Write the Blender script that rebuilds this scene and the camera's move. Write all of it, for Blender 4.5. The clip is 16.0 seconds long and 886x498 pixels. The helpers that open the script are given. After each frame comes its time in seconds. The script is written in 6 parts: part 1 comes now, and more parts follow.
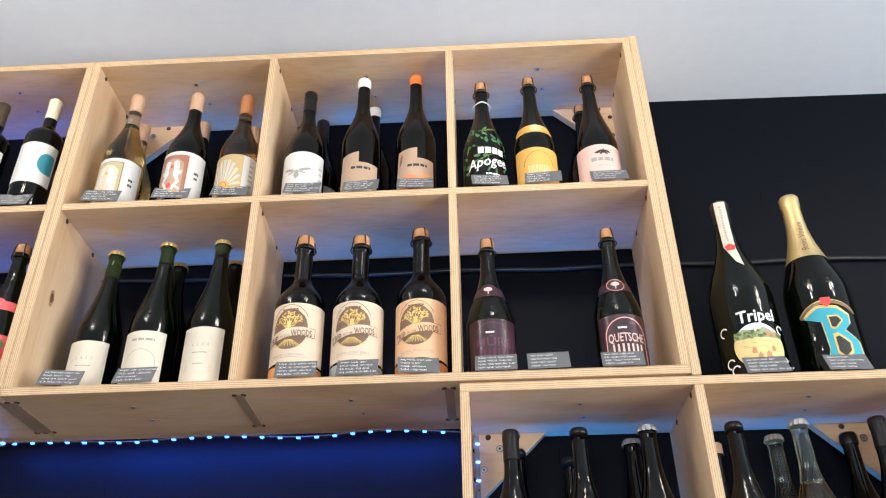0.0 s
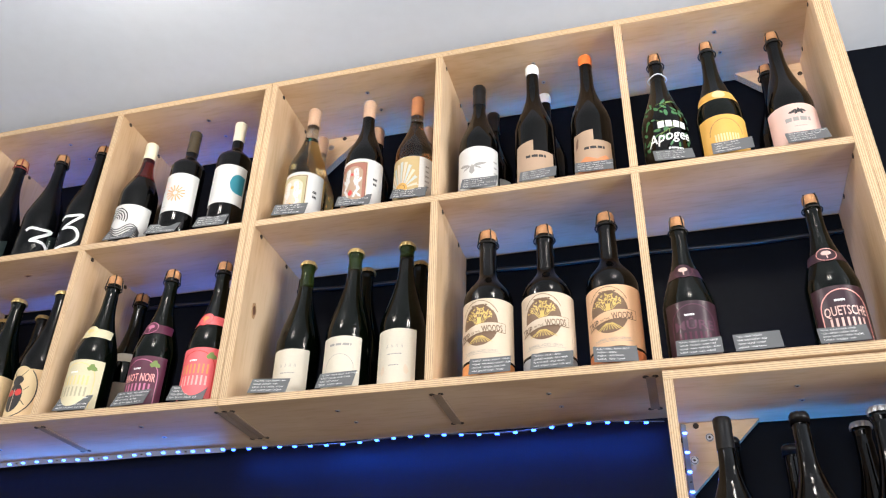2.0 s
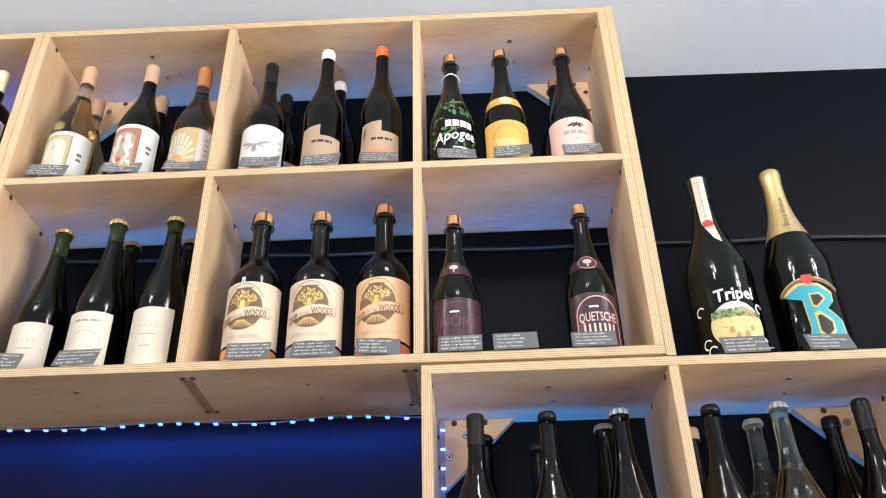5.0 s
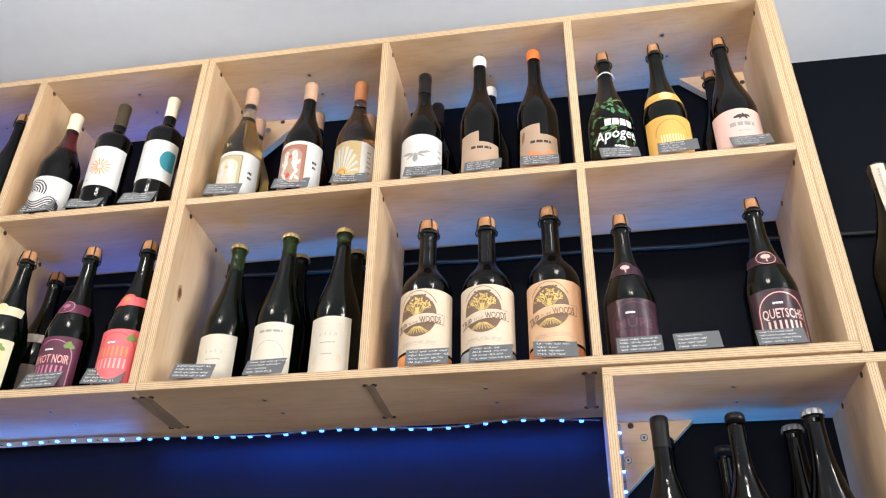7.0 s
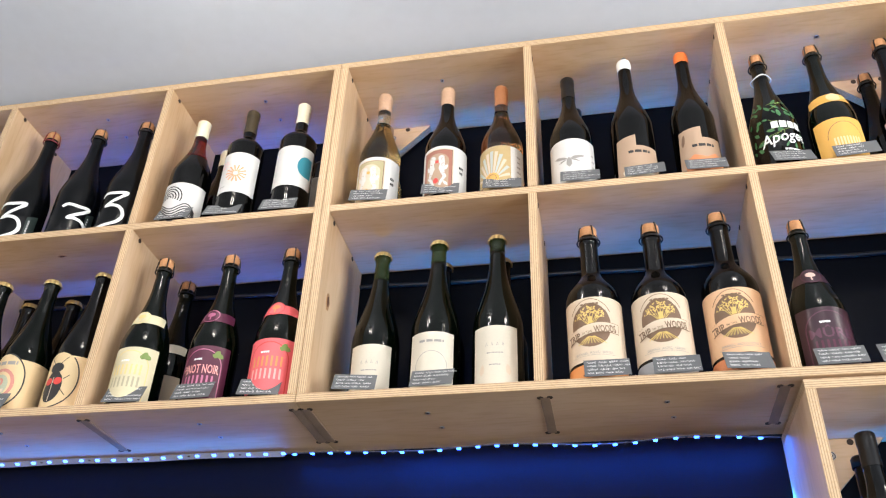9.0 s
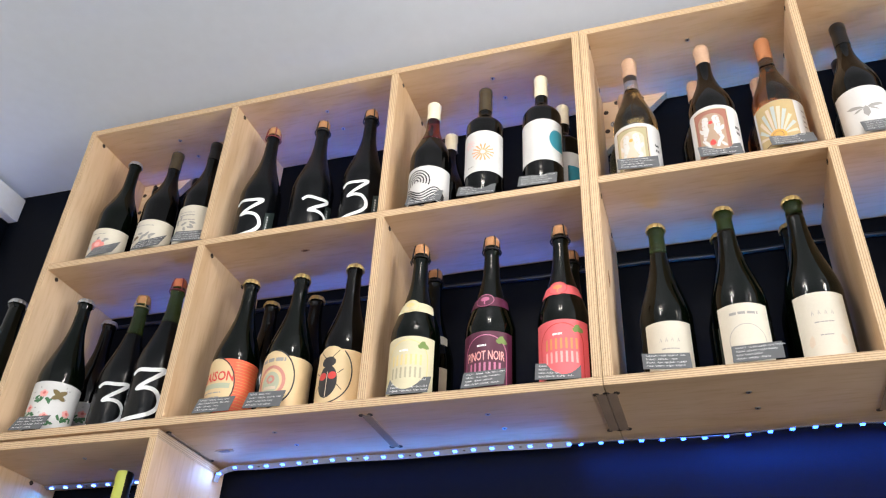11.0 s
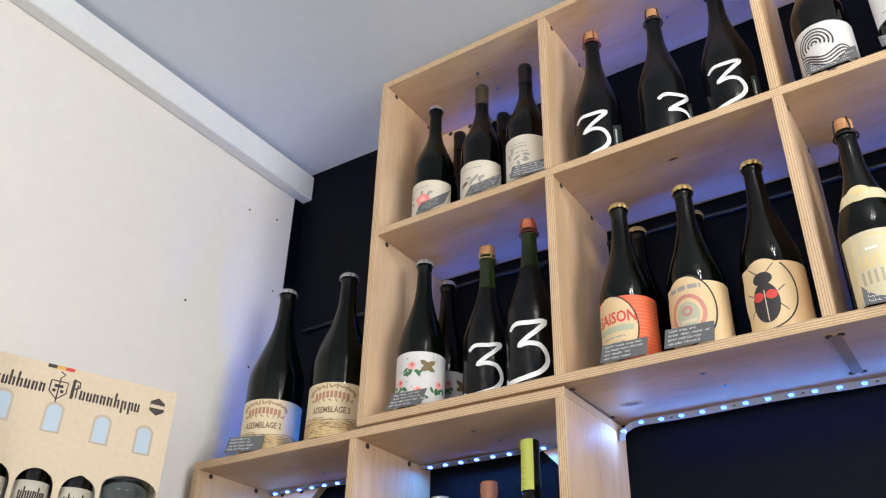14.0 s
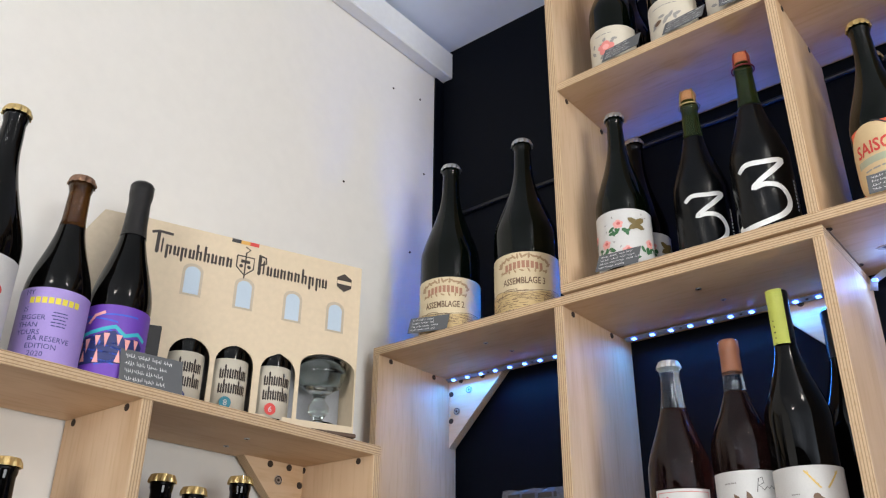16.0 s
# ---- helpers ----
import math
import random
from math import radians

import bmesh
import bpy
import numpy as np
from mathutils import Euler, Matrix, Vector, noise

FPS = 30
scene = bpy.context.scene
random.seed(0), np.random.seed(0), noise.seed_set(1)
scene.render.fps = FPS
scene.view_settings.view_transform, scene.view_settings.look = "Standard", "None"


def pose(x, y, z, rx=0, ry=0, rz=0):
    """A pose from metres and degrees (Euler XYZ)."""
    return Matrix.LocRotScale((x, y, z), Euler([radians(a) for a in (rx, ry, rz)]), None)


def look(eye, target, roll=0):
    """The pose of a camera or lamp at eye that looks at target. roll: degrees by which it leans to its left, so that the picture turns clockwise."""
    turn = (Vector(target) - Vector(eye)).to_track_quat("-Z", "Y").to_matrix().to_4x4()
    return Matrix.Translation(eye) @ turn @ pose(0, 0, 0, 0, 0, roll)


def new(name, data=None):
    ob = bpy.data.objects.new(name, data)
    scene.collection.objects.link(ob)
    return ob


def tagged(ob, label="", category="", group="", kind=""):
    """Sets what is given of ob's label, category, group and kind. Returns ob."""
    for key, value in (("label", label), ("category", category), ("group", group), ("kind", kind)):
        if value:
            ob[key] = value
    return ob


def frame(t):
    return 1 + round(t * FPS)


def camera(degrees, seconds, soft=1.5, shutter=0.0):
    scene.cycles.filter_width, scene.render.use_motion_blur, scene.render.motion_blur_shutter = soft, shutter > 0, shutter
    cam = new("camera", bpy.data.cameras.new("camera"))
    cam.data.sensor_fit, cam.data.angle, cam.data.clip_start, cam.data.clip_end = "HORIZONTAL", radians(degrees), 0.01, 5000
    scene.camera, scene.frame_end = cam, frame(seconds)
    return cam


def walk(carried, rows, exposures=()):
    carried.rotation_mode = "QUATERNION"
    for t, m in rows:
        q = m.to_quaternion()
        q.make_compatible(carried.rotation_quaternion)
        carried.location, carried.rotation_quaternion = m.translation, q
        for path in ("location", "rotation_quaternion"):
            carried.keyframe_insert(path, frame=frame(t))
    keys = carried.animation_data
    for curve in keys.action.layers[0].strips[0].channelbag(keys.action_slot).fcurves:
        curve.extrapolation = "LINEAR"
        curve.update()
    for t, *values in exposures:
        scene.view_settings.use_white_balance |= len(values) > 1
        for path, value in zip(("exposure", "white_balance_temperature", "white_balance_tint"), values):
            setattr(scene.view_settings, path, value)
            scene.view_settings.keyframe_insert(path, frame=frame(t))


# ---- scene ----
cam = camera(55.8, 16.0, 1.2)
PATH = [
    (0, (0.034, 0.097, 1.819), (-0.034, 1.784, 2.891), -1.0),
    (0.5, (0.055, 0.115, 1.82), (-0.126, 1.795, 2.891), -0.4),
    (1, (0.076, 0.123, 1.827), (-0.296, 1.775, 2.891), 1.1),
    (1.5, (0.05, 0.125, 1.825), (-0.396, 1.759, 2.888), 1.6),
    (2, (0.008, 0.122, 1.834), (-0.464, 1.755, 2.889), 1.5),
    (2.5, (-0.032, 0.11, 1.831), (-0.5, 1.743, 2.886), 1.5),
    (3, (-0.002, 0.134, 1.82), (-0.286, 1.805, 2.881), -0.8),
    (3.5, (0.058, 0.177, 1.823), (-0.018, 1.866, 2.892), -1.2),
    (3.7, (0.079, 0.187, 1.83), (0.053, 1.881, 2.892), -1.9),
    (5.8, (0.062, 0.181, 1.83), (-0.037, 1.867, 2.9), -0.1),
    (6, (0.056, 0.188, 1.828), (-0.09, 1.867, 2.906), 0.2),
    (6.5, (0.031, 0.19, 1.832), (-0.211, 1.859, 2.906), 0.7),
    (7, (-0.027, 0.169, 1.83), (-0.327, 1.831, 2.901), 1.0),
    (7.5, (-0.096, 0.135, 1.826), (-0.427, 1.787, 2.904), 1.3),
    (8, (-0.131, 0.177, 1.836), (-0.485, 1.822, 2.917), 2.0),
    (8.2, (-0.14, 0.213, 1.838), (-0.499, 1.852, 2.927), 2.1),
    (10.3, (-0.586, 0.152, 1.82), (-0.91, 1.764, 2.959), 2.0),
    (10.5, (-0.608, 0.164, 1.824), (-0.973, 1.773, 2.954), 2.2),
    (11, (-0.622, 0.222, 1.836), (-1.172, 1.785, 2.955), 3.0),
    (11.5, (-0.636, 0.295, 1.832), (-1.351, 1.798, 2.941), 4.7),
    (12, (-0.693, 0.316, 1.834), (-1.519, 1.77, 2.932), 5.5),
    (12.5, (-0.815, 0.296, 1.841), (-1.661, 1.744, 2.93), 5.2),
    (13, (-0.933, 0.258, 1.839), (-1.789, 1.709, 2.917), 4.8),
    (13.5, (-1.02, 0.262, 1.834), (-1.899, 1.723, 2.879), 4.3),
    (13.7, (-1.045, 0.281, 1.841), (-1.940, 1.744, 2.870), 4.1),
    (13.8, (-1.042, 0.307, 1.853), (-1.965, 1.746, 2.890), 3.7),
    (14, (-1.017, 0.309, 1.908), (-1.997, 1.725, 2.926), 1.5),
    (14.2, (-1.036, 0.341, 1.907), (-2.080, 1.713, 2.921), 0.9),
    (14.5, (-1.065, 0.364, 1.884), (-2.188, 1.692, 2.871), 1.3),
    (15, (-1.164, 0.357, 1.887), (-2.319, 1.677, 2.848), 1.2),
    (15.5, (-1.265, 0.307, 1.88), (-2.427, 1.656, 2.791), 0.6),
    (16, (-1.295, 0.326, 1.867), (-2.446, 1.713, 2.734), 0.6),
]
walk(cam, [(t, look(eye, target, roll)) for t, eye, target, roll in PATH],
     [(0, 0.04), (3.5, 0.1), (8.2, 0.08), (10.3, 0.08), (12.5, 0.1), (13.5, 0.02), (14.5, -0.05), (16, -0.08)])

# ---- world, lights ----
world = bpy.data.worlds.new("world")
world.use_nodes = True
world.node_tree.nodes["Background"].inputs[0].default_value = (0.55, 0.6, 0.7, 1)
world.node_tree.nodes["Background"].inputs[1].default_value = 0.3
scene.world = world
scene.view_settings.exposure = 0.0

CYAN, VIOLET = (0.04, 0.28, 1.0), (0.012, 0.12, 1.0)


def area_lamp(name, m, sx, sy, watts, colour, spread=180):
    lamp = bpy.data.lights.new(name, "AREA")
    lamp.shape, lamp.size, lamp.size_y, lamp.energy, lamp.color, lamp.spread = "RECTANGLE", sx, sy, watts, colour, radians(spread)
    ob = new(name, lamp)
    ob.matrix_world = m
    return ob


def bulb_lamp(x, y, z, watts, radius=0.03, colour=(1.0, 0.86, 0.68)):
    lamp = bpy.data.lights.new("bulb_light", "POINT")
    lamp.energy, lamp.shadow_soft_size, lamp.color = watts, radius, colour
    ob = new("bulb_light", lamp)
    ob.location = (x, y, z)


# daylight through unseen windows behind and at the side, then ceiling bulbs
area_lamp("window_light", look((-0.55, -2.98, 1.98), (-0.7, 1.4, 2.3)), 1.7, 1.4, 84, (0.97, 0.98, 1.0))
area_lamp("side_window_light", look((3.2, -0.6, 1.75), (0.0, 0.6, 2.75)), 2.2, 1.4, 142, (0.93, 0.97, 1.0))
# first and last are added to brighten the ceiling; middle two match bottle highlights
LAMPS = [(1.18, 0.78), (0.16, 0.78), (-0.86, 0.78), (-1.45, -0.35)]
LAMP_Z = 3.03
for lx, ly in LAMPS:
    for ox, oy in ((-0.06, -0.05), (0.06, -0.05), (-0.045, 0.06), (0.05, 0.05)):
        bulb_lamp(lx + ox, ly + oy, LAMP_Z, 1.75, 0.018, (1.0, 0.94, 0.86))
# light of the strips of diodes
for cx, wide, watts in ((-1.18, 0.62, 0.3), (-0.74, 0.20, 0.55), (-0.56, 0.16, 0.8), (-0.245, 0.47, 1.9)):
    area_lamp("strip_light_wall", pose(cx, 1.545, 2.352, 24, 0, 0), wide, 0.008, watts, (0.004, 0.11, 1.0))
area_lamp("strip_light_board", pose(-1.18, 1.558, 2.348, -110, 0, 0), 0.64, 0.008, 0.28, (0.0, 0.20, 1.0))
area_lamp("strip_light_corner", look((-1.500, 1.558, 2.350), (-1.53, 1.42, 2.24)), 0.03, 0.008, 0.08, (0.22, 0.42, 1.0))
for cx in (-2.13, -1.735):
    area_lamp("strip_light_left", pose(cx, 1.552, 2.338), 0.34, 0.008, 0.75, CYAN)
area_lamp("strip_light_upright", look((0.034, 1.570, 2.17), (0.20, 1.42, 2.27)), 0.008, 0.34, 0.55, (0.02, 0.33, 1.0))

area_lamp("strip_light_end", pose(-1.9335, 1.585, 2.45, 0, 90, 0), 0.14, 0.008, 1.0, (0.0, 0.17, 1.0))

# ---- materials ----
_made = {}


def nodes_of(m):
    return m.node_tree.nodes, m.node_tree.links


def plain(name, colour, rough=0.5, metal=0.0, noise_scale=40.0, vary=0.12, bump=0.1, spec=0.5, emission=0.0, transmission=0.0, coat=0.0):
    """A surface of one colour with fine and broad unevenness."""
    if name in _made:
        return _made[name]
    m = bpy.data.materials.new(name)
    m.use_nodes = True
    n, l = nodes_of(m)
    b = n["Principled BSDF"]
    b.inputs["Roughness"].default_value, b.inputs["Metallic"].default_value = rough, metal
    b.inputs["Specular IOR Level"].default_value = spec
    b.inputs["Transmission Weight"].default_value = transmission
    b.inputs["Coat Weight"].default_value = coat
    tc = n.new("ShaderNodeTexCoord")
    fine, broad = n.new("ShaderNodeTexNoise"), n.new("ShaderNodeTexNoise")
    fine.inputs["Scale"].default_value, broad.inputs["Scale"].default_value = noise_scale * 8, noise_scale / 4
    fine.inputs["Detail"].default_value = 4
    both = n.new("ShaderNodeMath")
    both.operation = "ADD"
    l.new(tc.outputs["Object"], fine.inputs["Vector"])
    l.new(tc.outputs["Object"], broad.inputs["Vector"])
    l.new(fine.outputs["Fac"], both.inputs[0])
    l.new(broad.outputs["Fac"], both.inputs[1])
    ramp = n.new("ShaderNodeMapRange")
    ramp.inputs["From Min"].default_value, ramp.inputs["From Max"].default_value = 0.6, 1.4
    ramp.inputs["To Min"].default_value, ramp.inputs["To Max"].default_value = 1 - vary, 1 + vary
    l.new(both.outputs[0], ramp.inputs["Value"])
    mul = n.new("ShaderNodeVectorMath")
    mul.operation = "SCALE"
    mul.inputs[0].default_value = colour
    l.new(ramp.outputs[0], mul.inputs["Scale"])
    l.new(mul.outputs[0], b.inputs["Base Color"])
    if bump:
        bp = n.new("ShaderNodeBump")
        bp.inputs["Strength"].default_value, bp.inputs["Distance"].default_value = bump, 0.001
        l.new(both.outputs[0], bp.inputs["Height"])
        l.new(bp.outputs[0], b.inputs["Normal"])
    if emission:
        b.inputs["Emission Color"].default_value = (*colour, 1)
        b.inputs["Emission Strength"].default_value = emission
    _made[name] = m
    return m


def ply_face(name, along):
    """Birch veneer: pale, with stretched figure along one axis, faint stains and fine pores."""
    m = bpy.data.materials.new(name)
    m.use_nodes = True
    n, l = nodes_of(m)
    b = n["Principled BSDF"]
    b.inputs["Roughness"].default_value = 0.55
    b.inputs["Specular IOR Level"].default_value = 0.35
    tc, info = n.new("ShaderNodeTexCoord"), n.new("ShaderNodeObjectInfo")
    shift = n.new("ShaderNodeVectorMath")
    shift.operation = "MULTIPLY_ADD"
    shift.inputs[1].default_value = (7.1, 5.3, 9.7)
    l.new(info.outputs["Random"], shift.inputs[0])
    l.new(tc.outputs["Object"], shift.inputs[2])
    scale = {"x": (3.0, 8, 8), "z": (10, 10, 1.8)}[along]
    fine_scale = {"x": (20, 150, 150), "z": (170, 170, 14)}[along]
    mp, mf = n.new("ShaderNodeMapping"), n.new("ShaderNodeMapping")
    mp.inputs["Scale"].default_value, mf.inputs["Scale"].default_value = scale, fine_scale
    l.new(shift.outputs[0], mp.inputs["Vector"])
    l.new(shift.outputs[0], mf.inputs["Vector"])
    figure, pores, stain = (n.new("ShaderNodeTexNoise") for _ in range(3))
    figure.inputs["Scale"].default_value, figure.inputs["Detail"].default_value, figure.inputs["Distortion"].default_value = 1.0, 4, 0.7
    pores.inputs["Scale"].default_value, pores.inputs["Detail"].default_value = 1.0, 3
    stain.inputs["Scale"].default_value, stain.inputs["Detail"].default_value = 5.0, 3
    l.new(mp.outputs[0], figure.inputs["Vector"])
    l.new(mf.outputs[0], pores.inputs["Vector"])
    l.new(shift.outputs[0], stain.inputs["Vector"])
    ramp = n.new("ShaderNodeValToRGB")
    ramp.color_ramp.elements[0].position, ramp.color_ramp.elements[0].color = 0.3, (0.575, 0.375, 0.21, 1)
    ramp.color_ramp.elements[1].position, ramp.color_ramp.elements[1].color = 0.62, (0.72, 0.525, 0.345, 1)
    l.new(figure.outputs["Fac"], ramp.inputs["Fac"])
    dark = n.new("ShaderNodeMix")
    dark.data_type, dark.blend_type = "RGBA", "MULTIPLY"
    dark.inputs[7].default_value = (0.78, 0.60, 0.45, 1)
    r2 = n.new("ShaderNodeMapRange")
    r2.inputs["From Min"].default_value, r2.inputs["From Max"].default_value, r2.inputs["To Max"].default_value = 0.5, 0.85, 0.5
    l.new(stain.outputs["Fac"], r2.inputs["Value"])
    l.new(r2.outputs[0], dark.inputs[0])
    l.new(ramp.outputs[0], dark.inputs[6])
    pore = n.new("ShaderNodeMix")
    pore.data_type, pore.blend_type = "RGBA", "MULTIPLY"
    pore.inputs[7].default_value = (0.90, 0.86, 0.80, 1)
    r3 = n.new("ShaderNodeMapRange")
    r3.inputs["From Min"].default_value, r3.inputs["From Max"].default_value = 0.5, 0.75
    l.new(pores.outputs["Fac"], r3.inputs["Value"])
    l.new(r3.outputs[0], pore.inputs[0])
    l.new(dark.outputs[2], pore.inputs[6])
    l.new(pore.outputs[2], b.inputs["Base Color"])
    bp = n.new("ShaderNodeBump")
    bp.inputs["Strength"].default_value, bp.inputs["Distance"].default_value = 0.12, 0.001
    l.new(pores.outputs["Fac"], bp.inputs["Height"])
    l.new(bp.outputs[0], b.inputs["Normal"])
    return m


def ply_edge(name, axis):
    """Cut edge of plywood: plies of alternating pale and brown along the thickness."""
    m = bpy.data.materials.new(name)
    m.use_nodes = True
    n, l = nodes_of(m)
    b = n["Principled BSDF"]
    b.inputs["Roughness"].default_value = 0.6
    tc, sep = n.new("ShaderNodeTexCoord"), n.new("ShaderNodeSeparateXYZ")
    l.new(tc.outputs["Object"], sep.inputs[0])
    wob = n.new("ShaderNodeTexNoise")
    wob.inputs["Scale"].default_value, wob.inputs["Detail"].default_value = 22, 3
    l.new(tc.outputs["Object"], wob.inputs["Vector"])
    add = n.new("ShaderNodeMath")
    add.operation, add.inputs[1].default_value = "MULTIPLY_ADD", 0.0007
    l.new(wob.outputs["Fac"], add.inputs[0])
    l.new(sep.outputs["XYZ".index(axis)], add.inputs[2])
    mul = n.new("ShaderNodeMath")
    mul.operation, mul.inputs[1].default_value = "MULTIPLY", 2 * math.pi / 0.0036
    l.new(add.outputs[0], mul.inputs[0])
    wave = n.new("ShaderNodeMath")
    wave.operation = "SINE"
    l.new(mul.outputs[0], wave.inputs[0])
    ramp = n.new("ShaderNodeValToRGB")
    ramp.color_ramp.elements[0].position, ramp.color_ramp.elements[0].color = 0.0, (0.33, 0.20, 0.105, 1)
    ramp.color_ramp.elements[1].position, ramp.color_ramp.elements[1].color = 0.5, (0.60, 0.43, 0.26, 1)
    half = n.new("ShaderNodeMapRange")
    half.inputs["From Min"].default_value, half.inputs["From Max"].default_value = -1, 0.6
    l.new(wave.outputs[0], half.inputs["Value"])
    l.new(half.outputs[0], ramp.inputs["Fac"])
    speck = n.new("ShaderNodeTexNoise")
    speck.inputs["Scale"].default_value, speck.inputs["Detail"].default_value = 260, 2
    l.new(tc.outputs["Object"], speck.inputs["Vector"])
    mix = n.new("ShaderNodeMix")
    mix.data_type, mix.blend_type = "RGBA", "MULTIPLY"
    mix.inputs[7].default_value = (0.88, 0.82, 0.74, 1)
    r = n.new("ShaderNodeMapRange")
    r.inputs["From Min"].default_value, r.inputs["From Max"].default_value = 0.5, 0.72
    l.new(speck.outputs["Fac"], r.inputs["Value"])
    l.new(r.outputs[0], mix.inputs[0])
    l.new(ramp.outputs[0], mix.inputs[6])
    l.new(mix.outputs[2], b.inputs["Base Color"])
    return m


def glass(name, colour, rough=0.03, weight=1.0, depth_colour=None):
    if name in _made:
        return _made[name]
    m = plain(name, colour, rough, vary=0.05, bump=0.0, transmission=weight)
    m.node_tree.nodes["Principled BSDF"].inputs["IOR"].default_value = 1.45 if max(colour) > 0.1 else 1.33
    return m


FACE_X, FACE_Z = ply_face("birch_ply_along", "x"), ply_face("birch_ply_upright", "z")
EDGE = {a: ply_edge("ply_edge_" + a.lower(), a) for a in "XYZ"}
# colour stands for router scorch and the shade in cuts, screws and nail holes
SLOT = plain("scorch_and_hole_shade", (0.045, 0.028, 0.018), 0.9)
END_GRAIN = plain("tenon_end_grain", (0.30, 0.21, 0.14), 0.8, noise_scale=60, vary=0.25)
STEEL = plain("zinc_screw", (0.5, 0.5, 0.52), 0.35, 1.0)
WALL_DARK = plain("navy_black_wall_paint", (0.0019, 0.0028, 0.0056), 0.5, spec=0.08, noise_scale=6, vary=0.25, bump=0.25)
WALL_WHITE = plain("off_white_wall_paint", (0.78, 0.745, 0.69), 0.7, noise_scale=5, vary=0.03, bump=0.25)
CEILING_WHITE = plain("white_ceiling_paint", (0.72, 0.78, 0.88), 0.8, noise_scale=4, vary=0.03, bump=0.2)
# floor out of view; colour lowered to cut bounce onto the undersides
FLOORING = plain("unseen_floor_boards", (0.13, 0.095, 0.062), 0.5, noise_scale=4, vary=0.2)
TRIM_WHITE = plain("white_gloss_trim", (0.78, 0.78, 0.78), 0.4, noise_scale=10, vary=0.04)
CABLE = plain("black_cable", (0.006, 0.006, 0.007), 0.42)
GREEN = glass("dark_green_glass", (0.0012, 0.0026, 0.0011), 0.02, 0.28)
BLACKG = glass("black_brown_glass", (0.0016, 0.0014, 0.0012), 0.022, 0.3)
BROWN = glass("brown_glass", (0.05, 0.02, 0.006), 0.04, 0.75)
FROST = plain("matte_black_glass", (0.0022, 0.0026, 0.0032), 0.24, vary=0.1, bump=0.03, spec=0.22)

# ---- mesh helpers ----


def part(name, bm, material, parent=None, label="", at=(0, 0, 0), smooth=False):
    me = bpy.data.meshes.new(name)
    if smooth:
        for f in bm.faces:
            f.smooth = True
    bm.to_mesh(me)
    bm.free()
    for mat in material if isinstance(material, (list, tuple)) else [material]:
        me.materials.append(mat)
    ob = new(name, me)
    ob.location = at
    if parent is not None:
        ob.parent = parent
    if label:
        ob["label"] = label
    return ob


def thing(name, at, label, category, group="", kind="", turn=0.0):
    ob = new(name)
    ob.empty_display_size = 0.05
    ob.location = at
    ob.rotation_euler = (0, 0, radians(turn))
    return tagged(ob, label, category, group, kind)


def box_bm(sx, sy, sz, bevel=0.0, bm=None, at=(0, 0, 0), seg=1):
    own = bm is None
    bm = bmesh.new() if own else bm
    made = bmesh.ops.create_cube(bm, size=1)["verts"]
    for v in made:
        v.co = Vector((v.co.x * sx, v.co.y * sy, v.co.z * sz))
    if bevel:
        edges = list({e for v in made for e in v.link_edges})
        out = bmesh.ops.bevel(bm, geom=edges, offset=bevel, segments=seg, affect="EDGES")
        made = list({v for f in out["faces"] for v in f.verts} | {v for v in made if v.is_valid})
    for v in made:
        v.co += Vector(at)
    return bm


def lathe(points, seg=40):
    """A solid of revolution about z from (radius, height) pairs."""
    bm = bmesh.new()
    rings = []
    for r, z in points:
        if r < 1e-6:
            rings.append([bm.verts.new((0, 0, z))])
        else:
            rings.append([bm.verts.new((r * math.cos(2 * math.pi * k / seg), r * math.sin(2 * math.pi * k / seg), z)) for k in range(seg)])
    for a, b in zip(rings, rings[1:]):
        for k in range(seg):
            j = (k + 1) % seg
            if len(a) == 1 and len(b) == 1:
                continue
            if len(a) == 1:
                bm.faces.new((a[0], b[j], b[k]))
            elif len(b) == 1:
                bm.faces.new((a[k], a[j], b[0]))
            else:
                bm.faces.new((a[k], a[j], b[j], b[k]))
    bmesh.ops.recalc_face_normals(bm, faces=bm.faces)
    return bm


def tube(points, radius, seg=8, closed=False):
    """A round wire along points."""
    bm = bmesh.new()
    pts = [Vector(p) for p in points]
    rings = []
    count = len(pts)
    for i, p in enumerate(pts):
        a = pts[i - 1] if i or closed else p
        b = pts[(i + 1) % count] if i + 1 < count or closed else p
        d = (b - a).normalized()
        side = d.cross(Vector((0, 0, 1)))
        if side.length < 0.05:
            side = d.cross(Vector((1, 0, 0)))
        side.normalize()
        up = side.cross(d)
        rings.append([bm.verts.new(p + radius * (math.cos(2 * math.pi * k / seg) * side + math.sin(2 * math.pi * k / seg) * up)) for k in range(seg)])
    for i in range(count if closed else count - 1):
        a, b = rings[i], rings[(i + 1) % count]
        for k in range(seg):
            j = (k + 1) % seg
            bm.faces.new((a[k], a[j], b[j], b[k]))
    if not closed:
        bm.faces.new(rings[0][::-1])
        bm.faces.new(rings[-1])
    bmesh.ops.recalc_face_normals(bm, faces=bm.faces)
    return bm


def panel(name, parent, sx, sy, sz, at, label=""):
    """A plywood board, its thin axis showing the plies on the cut edges."""
    thin = min(range(3), key=lambda i: (sx, sy, sz)[i])
    bm = box_bm(sx, sy, sz, 0.0008)
    bm.normal_update()
    for f in bm.faces:
        f.material_index = 0 if abs(f.normal[thin]) > 0.9 else 1
    face = FACE_X if thin == 2 else FACE_Z
    return part(name, bm, [face, EDGE["XYZ"[thin]]], parent, label, at)


